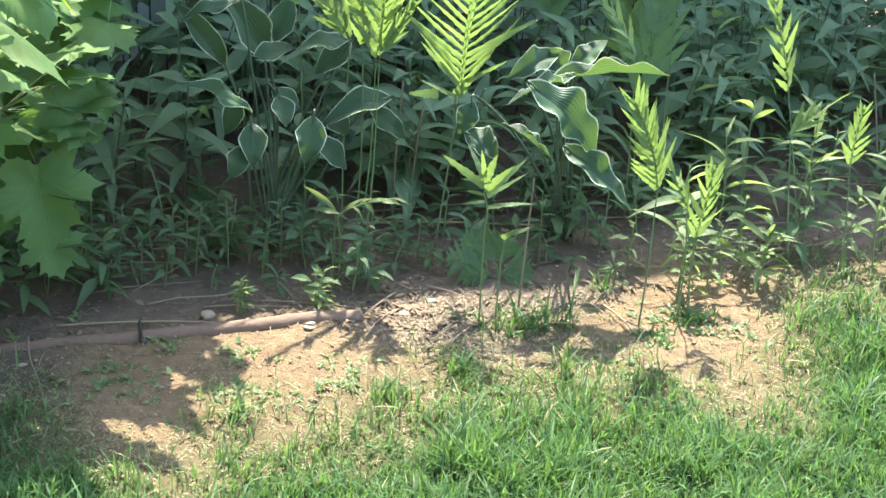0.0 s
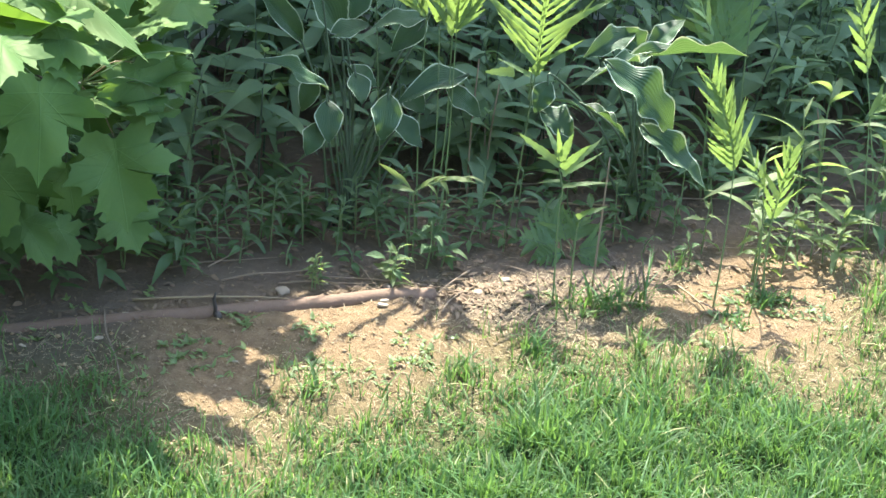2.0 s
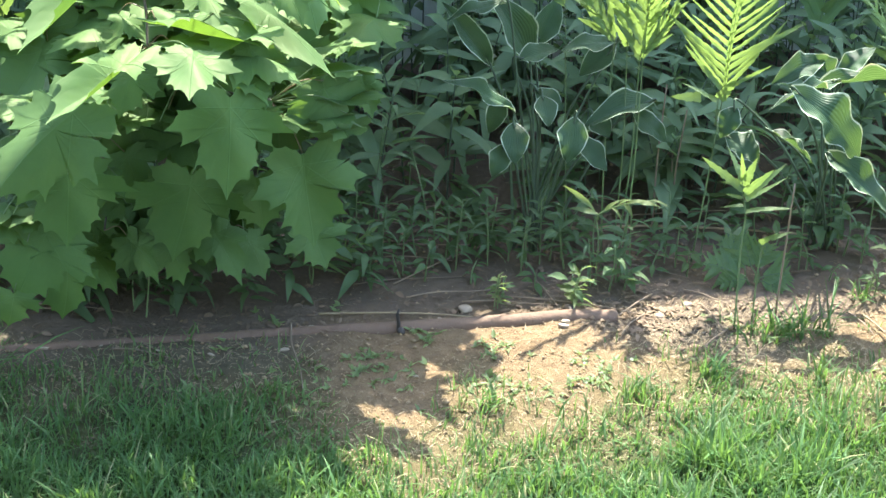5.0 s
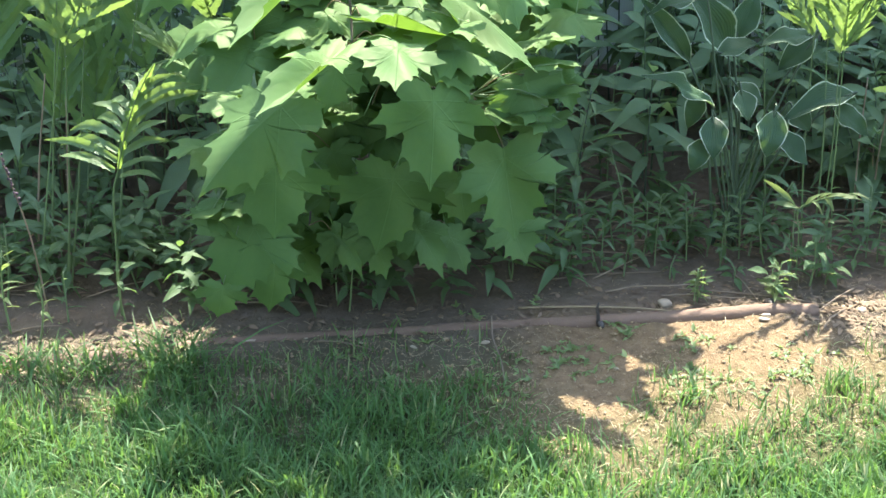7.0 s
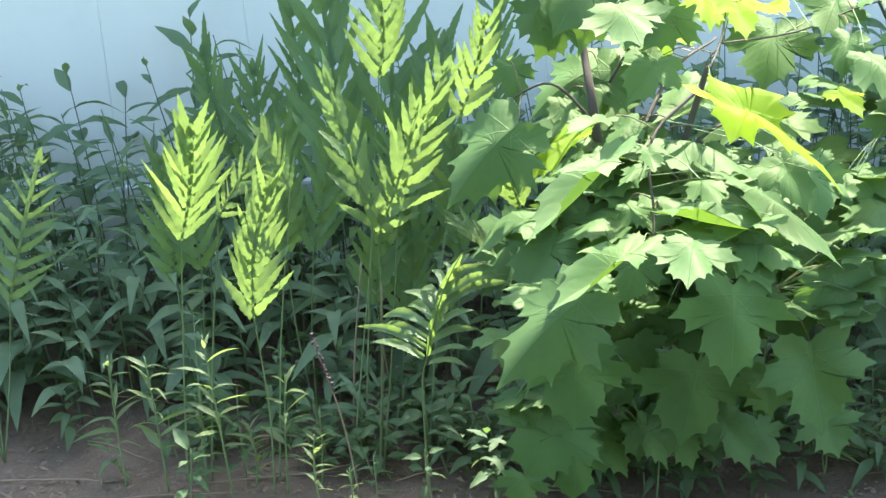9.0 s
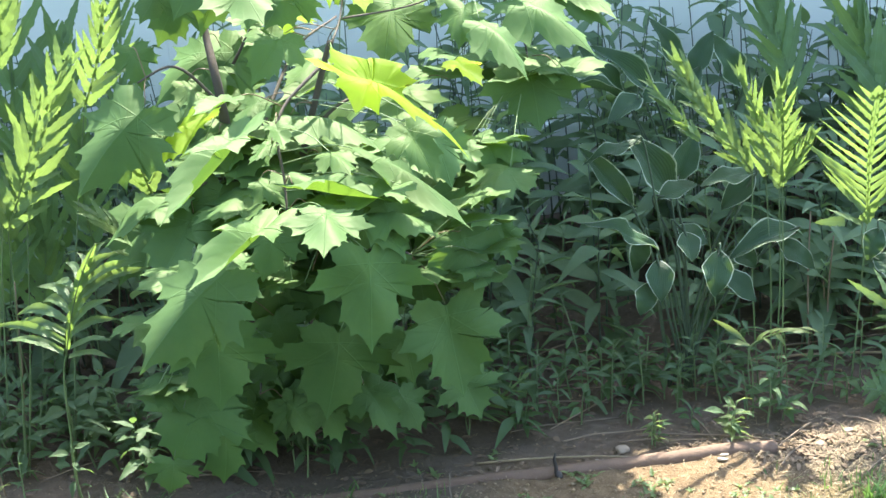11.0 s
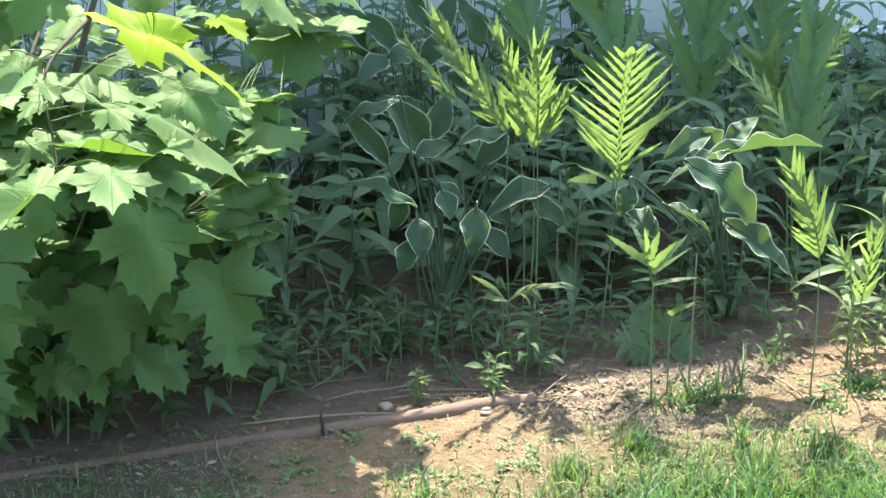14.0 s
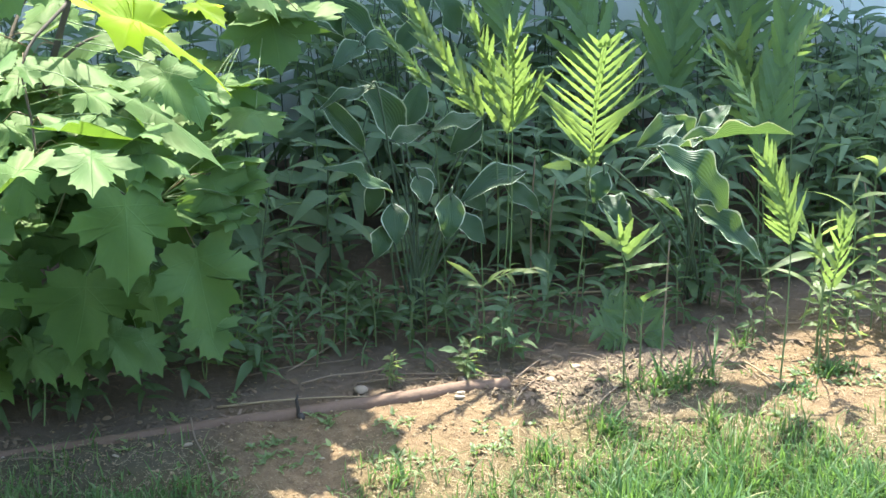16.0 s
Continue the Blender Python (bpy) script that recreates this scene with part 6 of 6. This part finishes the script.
def weeds():
    """Tiny seedlings, a few leaves each, in loose patches on the bare soil."""
    dice = random.Random(31)
    unit = []
    for me in SPROUT_MESHES:
        co = np.empty(len(me.vertices) * 3, dtype=np.float32)
        me.vertices.foreach_get("co", co)
        me.calc_loop_triangles()
        tri = np.empty(len(me.loop_triangles) * 3, dtype=np.int32)
        me.loop_triangles.foreach_get("vertices", tri)
        unit.append((co.reshape(-1, 3), tri.reshape(-1, 3)))
    verts, tris, base = [], [], 0
    patches = [(-0.472, 2.484, 0.08, 46), (-0.275, 2.484, 0.05, 26), (-0.138, 2.575, 0.05, 18), (-0.30, 2.60, 0.04, 12), (-0.406, 2.60, 0.04, 12),
               (0.395, 2.833, 0.06, 30), (0.497, 2.812, 0.05, 20)]
    for x, y, wide, count in ((-0.2, 2.52, 0.22, 7), (0.1, 2.68, 0.2, 7), (-0.75, 2.42, 0.2, 8), (0.3, 2.75, 0.2, 5), (-1.1, 2.4, 0.25, 5)):
        patches += [(dice.gauss(x, wide * 0.6), dice.gauss(y, wide * 0.4), dice.uniform(0.015, 0.035), dice.randint(3, 9)) for k in range(count)]
    for x, y, wide, count in patches:
        for k in range(count):
            px, py = dice.gauss(x, wide * 0.6), dice.gauss(y, wide * 0.5)
            foot = Vector((px, py, height_at(px, py)))
            for j in range(dice.randint(3, 6)):
                a = dice.uniform(0, 6.28)
                reach = dice.uniform(0.006, 0.018)
                m = np.array(set_leaf(foot, foot + Vector((math.cos(a), math.sin(a), dice.uniform(0.3, 1.3))).normalized() * reach, reach * dice.uniform(0.28, 0.5), 0.1))
                co, tri = unit[dice.randrange(3)]
                verts.append(co @ m[:3, :3].T + m[:3, 3])
                tris.append(tri + base)
                base += len(co)
    me = fast_mesh("seedlings", np.concatenate(verts), np.concatenate(tris), SPROUT)
    tagged(part("seedlings", me), "tiny green seedlings scattered over bare soil", "seedlings", kind="stuff")


weeds()


def ground_cover():
    """Low leafy sprigs that fill the shade under the sapling and the hostas."""
    dice = random.Random(41)
    unit = []
    for me in LANCE_MESHES:
        co = np.empty(len(me.vertices) * 3, dtype=np.float32)
        me.vertices.foreach_get("co", co)
        me.calc_loop_triangles()
        tri = np.empty(len(me.loop_triangles) * 3, dtype=np.int32)
        me.loop_triangles.foreach_get("vertices", tri)
        unit.append((co.reshape(-1, 3), tri.reshape(-1, 3)))
    verts, tris, base = [], [], 0
    for k in range(190):
        s, d = dice.uniform(-2.0, 1.2), dice.uniform(0.20, 0.55)
        if k < 70:
            s, d = dice.uniform(-1.25, -0.50), dice.uniform(0.10, 0.36)
        line, poses = lance_leaves(bed(s, d), dice.uniform(0.05, 0.16), dice.randint(6, 11), dice.uniform(0.040, 0.075), (dice.uniform(-0.04, 0.04), dice.uniform(-0.04, 0.02)), dice, 1.6)
        for m in poses:
            co, tri = unit[dice.randrange(4)]
            q = np.array(m)
            verts.append(co @ q[:3, :3].T + q[:3, 3])
            tris.append(tri + base)
            base += len(co)
    me = fast_mesh("ground_cover", np.concatenate(verts), np.concatenate(tris), WEED_SHADED)
    tagged(part("ground_cover", me), "low dark leafy sprigs covering the shaded soil", "ground cover", kind="stuff")


ground_cover()


# ---- grass tufts on the bare soil ----
def grass_tuft(x, y, wide, tall, count):
    dice = np.random.default_rng(int(abs(x * 1000 + y * 77)))
    roots = np.stack([dice.normal(x, wide * 0.35, count), dice.normal(y, wide * 0.25, count), np.full(count, height_at(x, y) - 0.003)], 1)
    verts, tris = grass_blades(roots, tall * dice.uniform(0.5, 1.2, count), dice.uniform(0.002, 0.0042, count), np.abs(dice.normal(0.85, 0.4, count)).clip(0.05, 1.5), dice)
    ob = part("grass_tuft", fast_mesh("grass_tuft", verts, tris, GRASS))
    tagged(ob, "tuft of long grass blades on bare soil", "grass tuft", "grass tufts on the soil")


for x, y, wide, tall, count in ((0.150, 2.775, 0.08, 0.065, 44), (0.195, 2.785, 0.07, 0.085, 34), (0.112, 2.765, 0.06, 0.05, 24), (-1.048, 2.30, 0.08, 0.085, 120),
                                (-1.03, 2.24, 0.07, 0.06, 70), (-1.18, 2.27, 0.09, 0.05, 90), (-1.30, 2.24, 0.09, 0.05, 90), (-1.42, 2.20, 0.09, 0.05, 90), (-1.12, 2.34, 0.06, 0.04, 40), (-0.28, 2.42, 0.04, 0.05, 26), (-0.05, 2.52, 0.04, 0.05, 26), (0.05, 2.60, 0.05, 0.05, 34), (0.43, 2.83, 0.05, 0.04, 30), (0.276, 2.926, 0.025, 0.035, 22), (0.429, 2.851, 0.06, 0.02, 60), (0.363, 2.771, 0.06, 0.02, 50)):
    grass_tuft(x, y, wide, tall, count)


# ---- upright dead stalks, a stake, a seed spike and stones ----
def dead_stalk(foot, top, radius):
    foot, top = Vector(foot), Vector(top)
    line = bend([foot - UP * 0.01, foot.lerp(top, 0.5) + Vector((rng.uniform(-0.006, 0.006), 0, 0)), top], 5)
    v, f = tube(line, taper(len(line), radius, radius * 0.6), 6)
    tagged(part("dead_stalk", mesh_of("dead_stalk", v, f, DEAD)), "brown dead stalk standing among the plants", "stalk", "dead stalks in the bed")


dead_stalk((-0.092, 3.076, 0.000), (-0.090, 3.077, 0.291), 0.0022)
dead_stalk((-0.061, 3.109, 0.000), (-0.053, 3.112, 0.234), 0.0022)
dead_stalk((0.137, 2.842, 0.000), (0.142, 2.843, 0.236), 0.0022)
dead_stalk((-0.080, 3.134, 0.000), (-0.072, 3.137, 0.146), 0.0022)
dead_stalk((-1.429, 2.573, 0.000), (-1.385, 2.590, 0.355), 0.0022)
dead_stalk((-1.388, 2.610, 0.000), (-1.366, 2.618, 0.305), 0.0022)
dead_stalk((0.554, 3.319, 0.000), (0.525, 3.308, 0.173), 0.0022)
dead_stalk((0.829, 3.422, 0.000), (0.774, 3.402, 0.256), 0.0022)


def stake(x, y, tall):
    """A short blackened peg with a rough knot at its foot."""
    post = thing("stake", (x, y, 0), "short blackened stake beside the brown pipe", "stake")
    line = [(x, y, -0.02), (x + 0.002, y, tall * 0.4), (x - 0.001, y + 0.002, tall * 0.75), (x + 0.002, y, tall)]
    v, f = tube(line, [0.0034, 0.0032, 0.0026, 0.0014], 7)
    part("peg", mesh_of("peg", v, f, STAKE), post)
    bm = bmesh.new()
    bmesh.ops.create_icosphere(bm, subdivisions=2, radius=0.0062)
    for p in bm.verts:
        p.co *= 1 + 0.5 * noise.noise(p.co * 150)
        p.co += Vector((x + 0.007, y - 0.004, 0.008))
    part("knot", bm_mesh("knot", bm, STAKE, True), post)


stake(-0.456, 2.612, 0.045)


def seed_spike(foot, top):
    spike = thing("seed_spike", foot, "slender weed stalk with a dark seed head", "weed")
    foot, top = Vector(foot), Vector(top)
    line = bend([foot - UP * 0.01, foot.lerp(top, 0.5) + Vector((0.01, 0, 0)), top], 6)
    v, f = tube(line, taper(len(line), 0.0016, 0.0009), 6)
    part("stalk", mesh_of("stalk", v, f, DEAD), spike)
    for n in range(26):
        p = line[-1].lerp(line[-5], n / 25)
        bm = bmesh.new()
        bmesh.ops.create_icosphere(bm, subdivisions=1, radius=rng.uniform(0.002, 0.0036))
        bmesh.ops.translate(bm, vec=p + Vector((rng.uniform(-0.003, 0.003), rng.uniform(-0.003, 0.003), 0)), verts=bm.verts)
        part("seed", bm_mesh("seed", bm, SEED, True), spike)


seed_spike((-1.329, 2.418, 0.000), (-1.369, 2.382, 0.312))


def stone(x, y, size):
    bm = bmesh.new()
    bmesh.ops.create_icosphere(bm, subdivisions=3, radius=size / 2)
    off = Vector((x * 31, y * 17, size * 90))
    for p in bm.verts:
        p.co *= 1 + 0.35 * noise.noise(p.co * (1.6 / size) + off)
        p.co.z *= 0.62
    bmesh.ops.translate(bm, vec=(x, y, height_at(x, y) + size * 0.16), verts=bm.verts)
    tagged(part("stone", bm_mesh("stone", bm, STONE, True)), "small rounded stone half sunk in soil", "stone", "stones on the soil")


stone(-0.363, 2.707, 0.022)
stone(-0.300, 2.756, 0.011)
stone(-0.050, 2.773, 0.015)
stone(-0.359, 2.707, 0.015)
stone(-0.398, 2.666, 0.009)
stone(-0.008, 2.817, 0.013)
